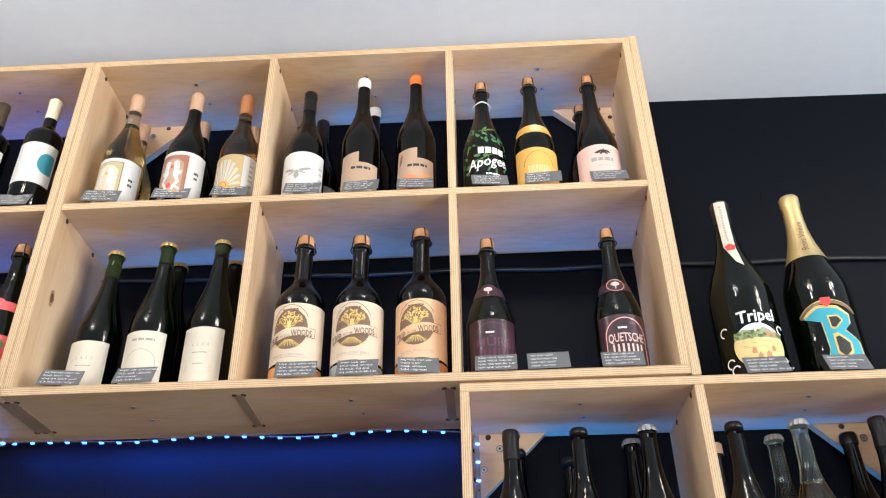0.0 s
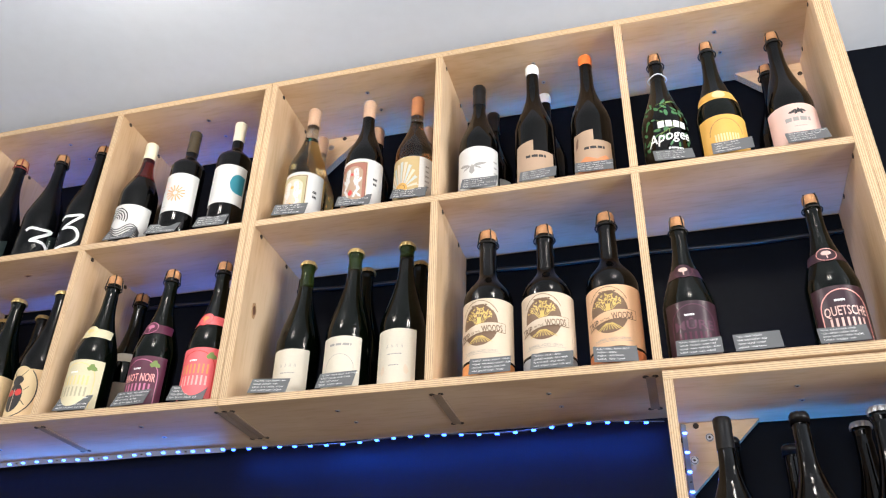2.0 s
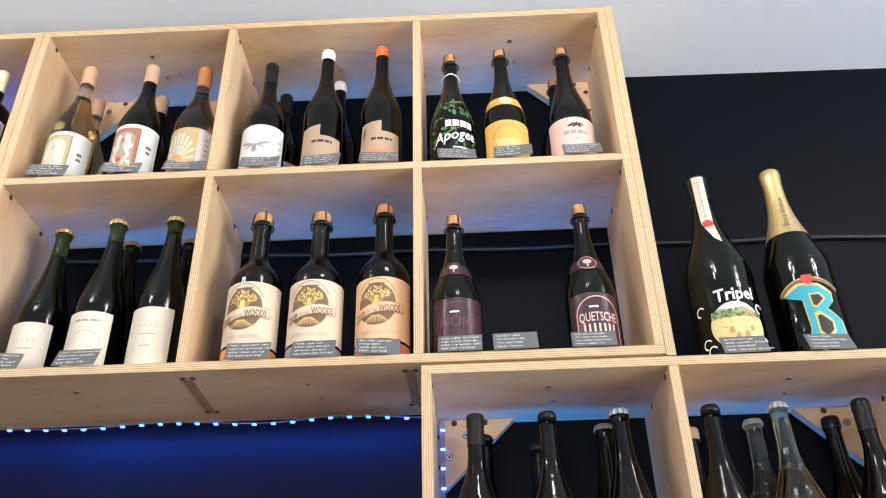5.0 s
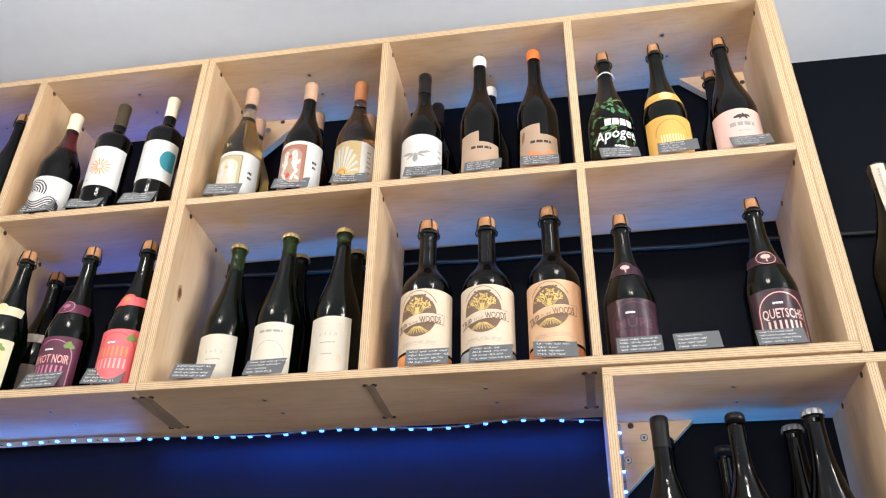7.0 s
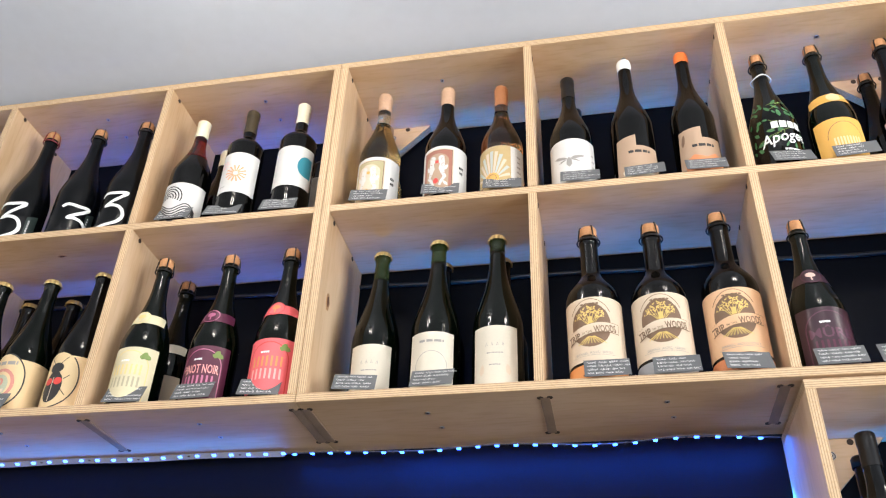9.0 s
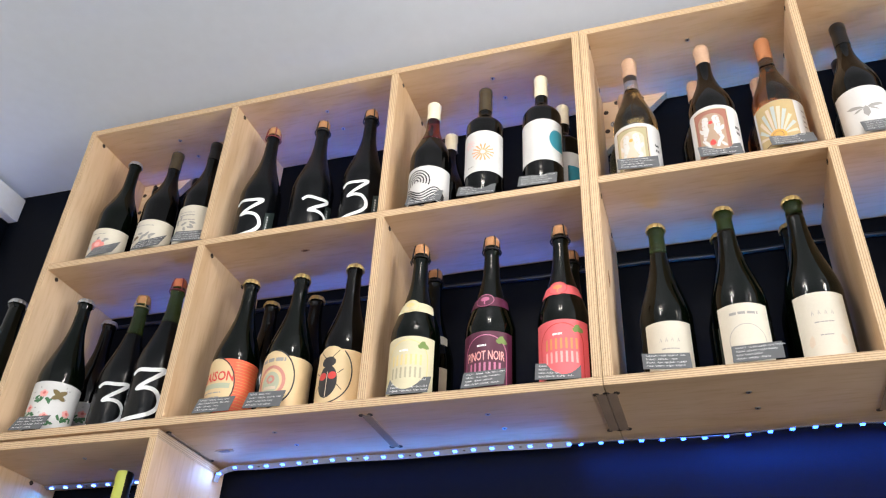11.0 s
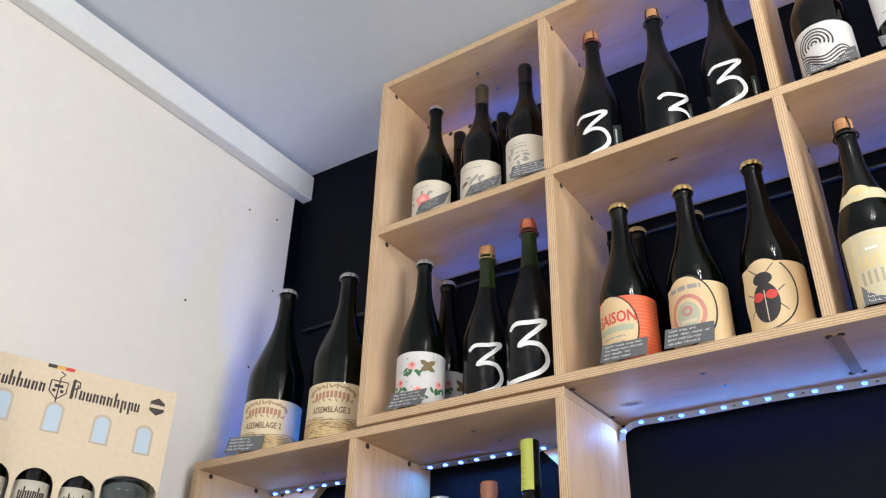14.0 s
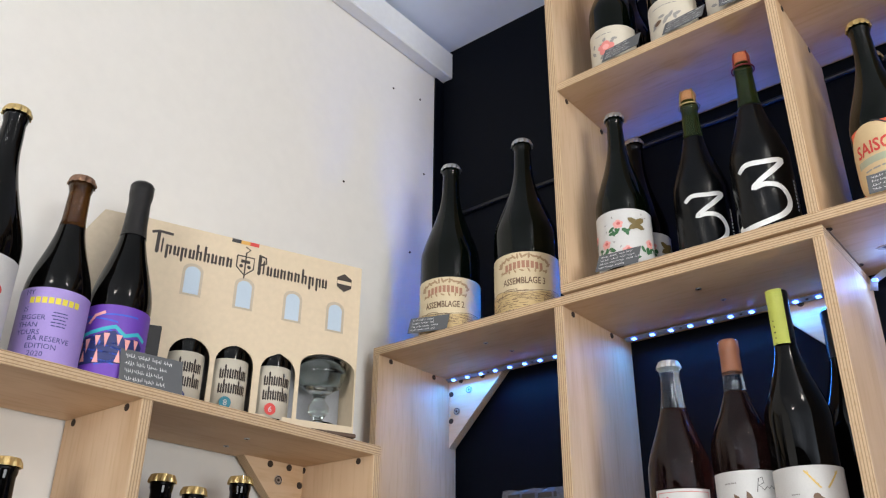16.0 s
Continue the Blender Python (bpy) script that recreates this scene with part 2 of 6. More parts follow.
# ---- room ----
T = 0.015
FRONT, BACK = 1.372, 1.60
LEFT = -2.36
LEVELS = (2.380, 2.760, 3.136)
COLUMNS_A = (-1.9165, -1.537, -1.1545, -0.7725)
COLUMNS_B = (-0.7565, -0.373, 0.002, 0.3765)


def ceiling_z(x):
    return 3.163 - 0.0115 * (x - 0.4)


def slab(name, sx, sy, sz, at, material, label, category, kind="structure"):
    ob = part(name, box_bm(sx, sy, sz), material, at=at)
    return tagged(ob, label, category, kind=kind)


# floor, south and east walls are unseen, kept dark against bounce and reflections
slab("floor", 6.2, 5.2, 0.1, (0.6, -0.8, -0.05), FLOORING, "unseen brown floor boards, kept dark to limit bounced light", "floor")
slab("wall_north", 6.2, 0.12, 3.5, (0.6, BACK + 0.06, 1.75), WALL_DARK, "navy-black painted wall behind the bottle shelves", "wall")
slab("wall_west", 0.12, 4.74, 3.5, (LEFT - 0.06, BACK - 2.37, 1.75), WALL_WHITE, "off-white painted plaster wall", "wall")
bm = bmesh.new()
for sy, sz, at in ((0.7, 3.5, (1.25, 1.75)), (1.28, 3.5, (-2.38, 1.75)), (2.64, 0.7, (-0.42, 0.35)), (2.64, 1.0, (-0.42, 3.0))):
    box_bm(0.12, sy, sz, bm=bm, at=(3.34, at[0], at[1]))
tagged(part("wall_east", bm, WALL_DARK), "unseen navy-black wall with a tall window opening", "wall", kind="structure")
bm = bmesh.new()
for sx, sz, at in ((0.95, 3.5, (-1.885, 0, 1.75)), (1.2, 3.5, (2.7, 0, 1.75)), (3.51, 0.8, (0.345, 0, 0.4)), (3.51, 0.8, (0.345, 0, 3.1))):
    box_bm(sx, 0.12, sz, bm=bm, at=(at[0], -3.08, at[2]))
tagged(part("wall_south", bm, WALL_DARK), "unseen navy-black wall with the wide window opening", "wall", kind="structure")
bm = box_bm(5.9, 4.8, 0.1)
for v in bm.verts:
    v.co += Vector((0.58, -0.74, 0))
    v.co.z += ceiling_z(v.co.x) + 0.05
tagged(part("ceiling", bm, CEILING_WHITE), "smooth white painted ceiling", "ceiling", kind="structure")
bm = box_bm(0.034, 4.7, 0.074, 0.003)
tagged(part("cornice", bm, TRIM_WHITE, at=(LEFT + 0.017, BACK - 2.35, 3.147)), "white boxed trunking along the top of the white wall", "trim", kind="structure")
bm = box_bm(0.004, 0.03, 0.42)
tagged(part("paint_edge", bm, WALL_DARK, at=(LEFT + 0.003, BACK - 0.015, 2.905)), "strip of dark paint lapping round the corner", "trim", kind="structure")

# ---- shelving ----


def disc_bm(radius, thick, axis, seg=14):
    bm = bmesh.new()
    bmesh.ops.create_cone(bm, cap_ends=True, segments=seg, radius1=radius, radius2=radius, depth=thick)
    if axis == "x":
        bmesh.ops.rotate(bm, verts=bm.verts, matrix=Matrix.Rotation(math.pi / 2, 3, "Y"))
    if axis == "y":
        bmesh.ops.rotate(bm, verts=bm.verts, matrix=Matrix.Rotation(math.pi / 2, 3, "X"))
    return bm


def dogbone(parent, at, axis):
    part("dogbone_cut", disc_bm(0.0048, 0.0012, axis, 12), SLOT, parent, at=at)


def screw(parent, at, axis):
    s = part("screw", disc_bm(0.0042, 0.0016, axis), STEEL, parent, at=at)
    part("screw_recess", disc_bm(0.0018, 0.0022, axis, 8), SLOT, s)


def gusset(parent, corner, sx, sz, y, size=(0.135, 0.135)):
    """A triangular ply brace in an upper back corner; sx: which way it runs."""
    bm = bmesh.new()
    w, h = size
    tri = [(0, 0), (sx * w, 0), (0, -h)]
    front = [bm.verts.new((a, -0.009, b)) for a, b in tri]
    back = [bm.verts.new((a, 0.009, b)) for a, b in tri]
    bm.faces.new(front), bm.faces.new(back[::-1])
    for i in range(3):
        j = (i + 1) % 3
        bm.faces.new((front[i], back[i], back[j], front[j]))
    bmesh.ops.recalc_face_normals(bm, faces=bm.faces)
    bm.normal_update()
    for f in bm.faces:
        f.material_index = 0 if abs(f.normal.y) > 0.9 else 1
    x, z = corner
    g = part("corner_brace", bm, [FACE_X, EDGE["Y"]], parent, "triangular plywood corner brace", (x, y, z))
    for a, b in ((0.02, 0.066), (0.05, 0.028)):
        head = part("brace_screw", disc_bm(0.0072, 0.002, "y", 18), STEEL, g, at=(sx * a, -0.0096, -b))
        for rr, name in ((0.0058, "countersink"), (0.0022, "screw_recess")):
            bm = disc_bm(rr, 0.0006, "y", 16) if name == "screw_recess" else tube([(rr * math.cos(q), 0, rr * math.sin(q)) for q in (2 * math.pi * k / 16 for k in range(16))], 0.0006, 5, True)
            part(name, bm, SLOT, head, at=(0, -0.0012, 0))
    for a, b in ((0.030, 0.006), (w - 0.052, 0.006), (0.006, 0.030), (0.006, h - 0.052)):
        part("router_notch", disc_bm(0.0052, 0.0016, "y", 14), SLOT, g, "dark scorched router notch", (sx * a, -0.0093, -b))
    return g


def shelf_unit(label, columns, levels, front, back, at=(0, 0, 0), turn=0.0, screwed=()):
    """A plywood pigeon-hole unit: outer boards, dividers, shelves, with the marks of its slotted joints."""
    root = thing("shelf_unit", at, label, "shelf", "plywood shelf units", turn=turn)
    depth, mid = back - front, (front + back) / 2
    x0, x1 = columns[0] - T / 2, columns[-1] + T / 2
    for i, z in enumerate(levels):
        panel("shelf_board", root, x1 - x0 - (0 if i in (0, len(levels) - 1) else 2 * T), depth - (0 if i in (0, len(levels) - 1) else 0.002), T, ((x0 + x1) / 2, mid, z))
    for i, x in enumerate(columns):
        outer = i in (0, len(columns) - 1)
        spans = list(zip(levels, levels[1:]))
        if outer:
            panel("side_panel", root, T, depth, levels[-1] - levels[0] - T, (x, mid, (levels[0] + levels[-1]) / 2))
        for za, zb in spans:
            h = zb - za - T
            if not outer:
                panel("divider", root, T, depth - 0.001, h, (x, mid + 0.0005, (za + zb) / 2))
            for side in (-1, 1):
                if (i == 0 and side < 0) or (i == len(columns) - 1 and side > 0):
                    continue
                for y in (front + 0.032, front + 0.155):
                    dogbone(root, (x + side * (T / 2 + 0.0003), y, zb - T / 2 - 0.006), "x")
    for xa, xb in zip(columns, columns[1:]):
        for z in screwed:
            for k, y in enumerate((front + 0.068, front + 0.13)):
                screw(root, ((xa + xb) / 2 + 0.004 + 0.012 * k, y, z - T / 2 - 0.0004), "z")
    return root


def tenon(parent, x, z, y0=1.402, y1=1.545, w=0.015):
    """The end of a divider showing through its slot, with round cuts at the slot's corners."""
    part("tenon", box_bm(w, y1 - y0, 0.002), END_GRAIN, parent, "brown end-grain tenon", (x, (y0 + y1) / 2, z - 0.0006))
    for y in (y0, y1):
        for s in (-1, 1):
            dogbone(parent, (x + s * w / 2, y, z - 0.0008), "z")


unit_a = shelf_unit("pale birch plywood shelf unit of six bottle holes on the wall", COLUMNS_A, LEVELS, FRONT, BACK - 0.004, screwed=(LEVELS[0], LEVELS[2]))
unit_b = shelf_unit("pale birch plywood shelf unit of six bottle holes beside its twin", COLUMNS_B, LEVELS, FRONT, BACK - 0.004, screwed=(LEVELS[0], LEVELS[2]))
panel("end_panel", unit_b, T, 0.226, 0.777, (0.3920, FRONT + 0.113, 2.7575), "second plywood layer on the end")
for x in (-1.537, -1.156):
    tenon(unit_a, x, 2.3725)
tenon(unit_a, -0.7725, 2.3725)
tenon(unit_b, -0.7565, 2.3725)
tenon(unit_b, -0.367, 2.3725)
tenon(unit_b, -0.0125, 2.3725)
LOW = (1.60, 1.98, 2.360)
unit_c = shelf_unit("birch plywood shelf unit below, beside the white wall", (-2.319, -1.930, -1.537), LOW, FRONT, BACK - 0.004, screwed=LOW[2:])
unit_d = shelf_unit("pale birch plywood shelf unit under the upper shelves", (0.0135, 0.392, 0.777, 1.159), LOW, FRONT, BACK - 0.004, screwed=LOW[2:])
gusset(unit_b, (0.369, 3.128), -1, -1, 1.583)
gusset(unit_b, (-0.749, 3.128), 1, -1, 1.583)
gusset(unit_a, (-1.909, 3.128), 1, -1, 1.583)
gusset(unit_c, (-2.311, 2.352), 1, -1, 1.583)
gusset(unit_c, (-1.5445, 2.352), -1, -1, 1.583)
gusset(unit_d, (0.021, 2.352), 1, -1, 1.583)
gusset(unit_d, (0.7695, 2.352), -1, -1, 1.583)
# the unit on the white wall is built along x and turned to face the room
SIDE_X = -2.178
unit_e = shelf_unit("pale birch plywood shelf unit on the white wall", (-0.60, -0.21, 0.18, 0.571), (1.37, 1.755, 2.139), 0.0, 0.178, at=(SIDE_X, 0.67, 0), turn=90, screwed=(2.139,))
gusset(unit_e, (0.5635, 2.1315), -1, -1, 0.165, (0.12, 0.12))

# ---- flat shapes for labels: u runs to the right, v up from the bottle's foot ----


def s_poly(pts, bm=None):
    bm = bm or bmesh.new()
    f = bm.faces.new([bm.verts.new((a, b, 0)) for a, b in pts])
    f.normal_update()
    if f.normal.z < 0:
        f.normal_flip()
    return bm


def s_rect(w, h, u=0.0, v=0.0, bm=None):
    return s_poly([(u - w / 2, v - h / 2), (u + w / 2, v - h / 2), (u + w / 2, v + h / 2), (u - w / 2, v + h / 2)], bm)


def s_disc(rx, u=0.0, v=0.0, ry=None, bm=None, n=26, a0=0.0, a1=2 * math.pi):
    ry = ry or rx
    full = a1 - a0 > 6.28
    return s_poly([(u + rx * math.cos(a0 + (a1 - a0) * k / (n if full else n - 1)), v + ry * math.sin(a0 + (a1 - a0) * k / (n if full else n - 1))) for k in range(n)], bm)


def s_line(pts, w, bm=None, taper=1.0):
    """A brush stroke of width w along points."""
    bm = bm or bmesh.new()
    left, right = [], []
    n = len(pts)
    for i, (a, b) in enumerate(pts):
        p, q = pts[max(i - 1, 0)], pts[min(i + 1, n - 1)]
        dx, dy = q[0] - p[0], q[1] - p[1]
        d = math.hypot(dx, dy) or 1
        k = w / 2 * (1 + (taper - 1) * i / max(n - 1, 1))
        left.append(bm.verts.new((a - dy / d * k, b + dx / d * k, 0)))
        right.append(bm.verts.new((a + dy / d * k, b - dx / d * k, 0)))
    for i in range(n - 1):
        bm.faces.new((right[i], right[i + 1], left[i + 1], left[i]))
    return bm


def s_ring(rx, t, u=0.0, v=0.0, ry=None, bm=None, a0=0.0, a1=2 * math.pi, n=36):
    ry = ry or rx
    return s_line([(u + rx * math.cos(a0 + (a1 - a0) * k / n), v + ry * math.sin(a0 + (a1 - a0) * k / n)) for k in range(n + 1)], t, bm)


def s_arch(w, h, u, v, bm=None, rise=None):
    """A panel with a round top; v is its foot."""
    rise = w / 2 if rise is None else rise
    pts = [(u - w / 2, v), (u + w / 2, v)] + [(u + w / 2 * math.cos(a), v + h - rise + rise * math.sin(a)) for a in (math.pi * k / 16 for k in range(17))]
    return s_poly(pts, bm)


def s_text(body, size, u=0.0, v=0.0, width=None, lean=0.0, turn=0.0, bm=None, bold=0.0):
    """Words in the built-in font, centred on u with their foot at v."""
    cu = bpy.data.curves.new("words", "FONT")
    cu.body, cu.size, cu.align_x, cu.shear, cu.resolution_u, cu.offset = body, size, "CENTER", lean, 2, bold * size
    ob = new("words", cu)
    me = bpy.data.meshes.new_from_object(ob.evaluated_get(bpy.context.evaluated_depsgraph_get()))
    bpy.data.objects.remove(ob)
    bpy.data.curves.remove(cu)
    own = bmesh.new()
    own.from_mesh(me)
    bpy.data.meshes.remove(me)
    xs = [p.co.x for p in own.verts]
    k = width / (max(xs) - min(xs)) if width and xs else 1.0
    c, s = math.cos(radians(turn)), math.sin(radians(turn))
    for p in own.verts:
        a, b = p.co.x * k, p.co.y
        p.co = Vector((u + a * c - b * s, v + a * s + b * c, 0))
    if bm is None:
        return own
    keep = bpy.data.meshes.new("keep")
    own.to_mesh(keep)
    own.free()
    bm.from_mesh(keep)
    bpy.data.meshes.remove(keep)
    return bm


def s_bars(w, lines, pitch, u, v, seed=1, thick=0.45, fill=0.85, bm=None, slant=0.0):
    """Unreadable writing: rows of short bars, the first row at v."""
    rng = random.Random(seed)
    bm = bm or bmesh.new()
    for i in range(lines):
        long = w * (fill if i else 1.0) * rng.uniform(0.65, 1.0)
        x, end = -long / 2, long / 2
        while x < end - 0.001:
            step = min(rng.uniform(0.12, 0.3) * w, end - x)
            s_rect(step * 0.82, pitch * thick, u + x + step / 2, v - i * pitch + slant * (x + step / 2), bm)
            x += step
    return bm


def s_scrawl(w, lines, pitch, u, v, seed=1, thick=0.0011):
    """Chalk handwriting too small to read: rows of wavering strokes."""
    rng = random.Random(seed)
    bm = bmesh.new()
    for i in range(lines):
        x, end = -w / 2, -w / 2 + w * rng.uniform(0.55, 1.0)
        while x < end:
            step = rng.uniform(0.009, 0.019)
            n = max(6, int(step / 0.0008))
            a, c, d = rng.uniform(1.5, 2.4), rng.uniform(0, 6), rng.uniform(0.9, 1.4)
            s_line([(u + x + step * 0.78 * k / n + 0.0007 * math.cos(a * k + c), v - i * pitch + pitch * (0.24 * math.sin(a * k + c) + 0.12 * math.sin(d * k))) for k in range(n + 1)], thick, bm)
            x += step
    return bm


def s_flower(rad, u, v, n=5, bm=None):
    bm = bm or bmesh.new()
    for k in range(n):
        a = 2 * math.pi * k / n + 0.3
        s_disc(rad * 0.5, u + rad * 0.55 * math.cos(a), v + rad * 0.55 * math.sin(a), rad * 0.42, bm, 10)
    return bm


def s_leaf(long, wide, u, v, turn, bm=None):
    c, s = math.cos(radians(turn)), math.sin(radians(turn))
    pts = [(-long / 2, 0), (-long / 5, -wide / 2), (long / 4, -wide / 2.6), (long / 2, 0), (long / 4, wide / 2.6), (-long / 5, wide / 2)]
    return s_poly([(u + a * c - b * s, v + a * s + b * c) for a, b in pts], bm)


# ---- bottles ----
KINDS = {
    # height to the lip, radius, shoulder, neck start, neck radius, curve
    "champ": (0.300, 0.0430, 0.122, 0.262, 0.0140, 0.80),
    "burg": (0.296, 0.0410, 0.135, 0.240, 0.0133, 0.85),
    "bord": (0.300, 0.0375, 0.190, 0.230, 0.0130, 1.05),
    "stout": (0.296, 0.0455, 0.158, 0.222, 0.0165, 1.2),
    "magnum": (0.365, 0.0560, 0.160, 0.320, 0.0165, 0.80),
    "half": (0.262, 0.0380, 0.100, 0.215, 0.0140, 0.85),
}
TOPS = {"crown": 0.004, "cork": 0.020, "foil": 0.002, "capsule": 0.001, "wax": 0.003, "bare": 0.0}


def profile(h, r, shoulder, neck, neck_r, bulge=1.0):
    """Radius by height of a bottle: foot, straight body, shoulder curve, neck, lip."""
    pts = [(0, 0.004), (r * 0.6, 0.002), (r - 0.006, 0.0), (r - 0.002, 0.0015), (r, 0.006), (r, shoulder * 0.5), (r, shoulder)]
    for i in range(1, 15):
        u = i / 15
        s = 0.5 + 0.5 * math.cos(math.pi * u ** bulge)
        pts.append((neck_r + (r - neck_r) * s, shoulder + (neck - shoulder) * u))
    pts += [(neck_r, neck), (neck_r * 0.94, h - 0.022), (neck_r * 0.94, h - 0.018), (neck_r * 1.03, h - 0.014), (neck_r * 1.03, h - 0.008), (neck_r * 0.95, h - 0.004), (neck_r * 0.95, h), (0, h)]
    return pts


MANY = ("brand_shape", "scrolls", "wavy_lines", "side_lettering", "rose_print", "beetle_legs", "lettering_bars", "print", "hop_leaves", "hop_stems", "leaf_print", "speck_print", "small_lettering", "strip_lettering", "leaf_garland", "farm_lines", "name_bars", "picture_trees", "teeth", "scale_lines")


class Bottle:
    """A bottle standing at a place, its front turned to -y and then by turn degrees."""

    def __init__(self, x, y, z, kind, body, top, height, label, turn=0.0, group="bottles on the shelves", parent=None, level=None):
        h, r, sh, nk, nr, cu = KINDS[kind]
        k = (height - TOPS[top[0]]) / h
        self.h, self.r, self.nr = h * k, r, nr
        self.sh, self.nk = sh * k, nk * k
        pts = profile(self.h, r, self.sh, self.nk, nr, cu)
        self.radii = ([p[1] for p in pts[3:]], [p[0] for p in pts[3:]])
        if parent is None:
            self.root = thing("bottle", (x, y, z), label, "bottle", group, turn=turn)
        else:
            self.root = None
        if level and level[0] < self.h:
            cut = level[0]
            rr = self.at(cut)
            low = [p for p in pts if p[1] < cut] + [(rr, cut), (0, cut)]
            up = [(0, cut + 0.0004), (rr, cut + 0.0004)] + [p for p in pts if p[1] > cut + 0.0005]
            part("filled_body", lathe(low), body, self.root, smooth=True)
            part("empty_neck", lathe(up), level[1], self.root, smooth=True)
        else:
            part("glass_body", lathe(pts), body, self.root, smooth=True)
        self.close(top)

    def at(self, v):
        return float(np.interp(max(v, 0.012), *self.radii))

    def wrap(self, bm, off):
        us, vs = [p.co.x for p in bm.verts], [p.co.y for p in bm.verts]
        for n in range(math.ceil(min(us) / 0.005), math.floor(max(us) / 0.005) + 1):
            bmesh.ops.bisect_plane(bm, geom=bm.verts[:] + bm.edges[:] + bm.faces[:], plane_co=(n * 0.005, 0, 0), plane_no=(1, 0, 0))
        if max(vs) > self.sh:
            for n in range(math.ceil(max(min(vs), self.sh) / 0.006), math.floor(max(vs) / 0.006) + 1):
                bmesh.ops.bisect_plane(bm, geom=bm.verts[:] + bm.edges[:] + bm.faces[:], plane_co=(0, n * 0.006, 0), plane_no=(0, 1, 0))
        for p in bm.verts:
            rr = self.at(p.co.y)
            a = p.co.x / rr
            p.co = Vector(((rr + off) * math.sin(a), -(rr + off) * math.cos(a), p.co.y))
        bm.normal_update()
        return bm

    def paper(self, w, h, v, material, name="label", u=0.0, off=0.0005, shape=None, label=""):
        """A label glued on: w by h, its foot at v."""
        bm = shape if shape is not None else s_rect(w, h, u, v + h / 2)
        self.sheet = part(name, self.wrap(bm, off), material, self.root, label, smooth=True)
        self.lift = off
        return self

    def ink(self, bm, material, name="print", step=1):
        """Printing on the last label."""
        ob = part(name, self.wrap(bm, self.lift + 0.00035 * step), material, self.sheet, smooth=True)
        if name in MANY:
            ob["kind"] = "stuff"
        return self

    def paint(self, bm, material, name="painted_mark", off=0.0006):
        ob = part(name, self.wrap(bm, off), material, self.root, smooth=True)
        if name in MANY:
            ob["kind"] = "stuff"
        return self

    def band(self, v0, v1, material, name="neck_band", off=0.0007):
        n = max(2, int((v1 - v0) / 0.006))
        pts = [(self.at(v0) + 0.0001, v0)] + [(self.at(v0 + (v1 - v0) * k / n) + off, v0 + (v1 - v0) * k / n) for k in range(n + 1)] + [(self.at(v1) + 0.0001, v1)]
        self.sheet = part(name, lathe(pts, 32), material, self.root, smooth=True)
        self.lift = off
        return self

    def close(self, top):
        style, mat, h, nr, root = top[0], top[1], self.h, self.nr, self.root
        if style == "crown":
            bm, seg, rows = bmesh.new(), 42, []
            for rr, zz, amp in ((nr * 1.20, h - 0.0075, 0.0013), (nr * 1.17, h - 0.003, 0.0009), (nr * 1.06, h + 0.002, 0), (nr * 0.6, h + 0.0035, 0)):
                rows.append([bm.verts.new(((rr + amp * math.cos(14 * a)) * math.cos(a), (rr + amp * math.cos(14 * a)) * math.sin(a), zz)) for a in (2 * math.pi * q / seg for q in range(seg))])
            for a, b in zip(rows, rows[1:]):
                for q in range(seg):
                    bm.faces.new((a[q], a[(q + 1) % seg], b[(q + 1) % seg], b[q]))
            bm.faces.new(rows[-1])
            part("crown_cap", bm, mat, root)
        elif style == "cork":
            wire = top[2] if len(top) > 2 else CAGE
            part("cork", lathe([(nr * 0.82, h - 0.002), (nr * 0.85, h + 0.002), (nr * 0.95, h + 0.006), (nr * 0.96, h + 0.015), (nr * 0.84, h + 0.0195), (0, h + 0.020)], 24), mat, root, smooth=True)
            cage = part("wire_cage", tube([(nr * 1.2 * math.cos(a), nr * 1.2 * math.sin(a), h - 0.009) for a in (2 * math.pi * q / 24 for q in range(24))], 0.0014, 6, True), wire, root)
            for q in range(4):
                a = math.pi / 2 * q + 0.6
                c, s = math.cos(a), math.sin(a)
                part("cage_wire", tube([(nr * 1.2 * c, nr * 1.2 * s, h - 0.009), (nr * 1.04 * c, nr * 1.04 * s, h + 0.012), (nr * 0.90 * c, nr * 0.90 * s, h + 0.0198), (nr * 0.4 * c, nr * 0.4 * s, h + 0.0215)], 0.0013, 5), wire, cage)
        elif style in ("foil", "capsule", "wax"):
            low = h - top[2]
            body = [(self.at(low + (h - 0.026 - low) * k / 8) + 0.0008, low + (h - 0.026 - low) * k / 8) for k in range(9)] if top[2] > 0.03 else [(nr + 0.0012, low)]
            pts = body + [(nr * 1.05 + 0.001, h - 0.017), (nr * 1.05 + 0.001, h - 0.003), (nr * 0.95, h + 0.001), (0, h + 0.0015)]
            if style == "capsule":
                pts = body + [(nr * 0.94 + 0.0008, h - 0.02), (nr * 1.0 + 0.0008, h - 0.016), (nr * 1.0 + 0.0008, h - 0.002), (nr * 0.9, h + 0.0006), (0, h + 0.001)]
            if style == "wax":
                pts = [(nr * 0.98 + 0.0006, low), (nr * 1.02, low + 0.003), (nr * 1.02, h - 0.017), (nr * 1.08, h - 0.012), (nr * 1.07, h - 0.002), (nr * 0.94, h + 0.003), (0, h + 0.003)]
            part({"foil": "neck_foil", "capsule": "capsule", "wax": "wax_seal"}[style], lathe(pts, 28), mat, root, smooth=True)


def paint_mat(name, r, g, b, rough=0.5, vary=0.06, metal=0.0):
    return plain(name, (r, g, b), rough, metal, noise_scale=60, vary=vary, bump=0.05)


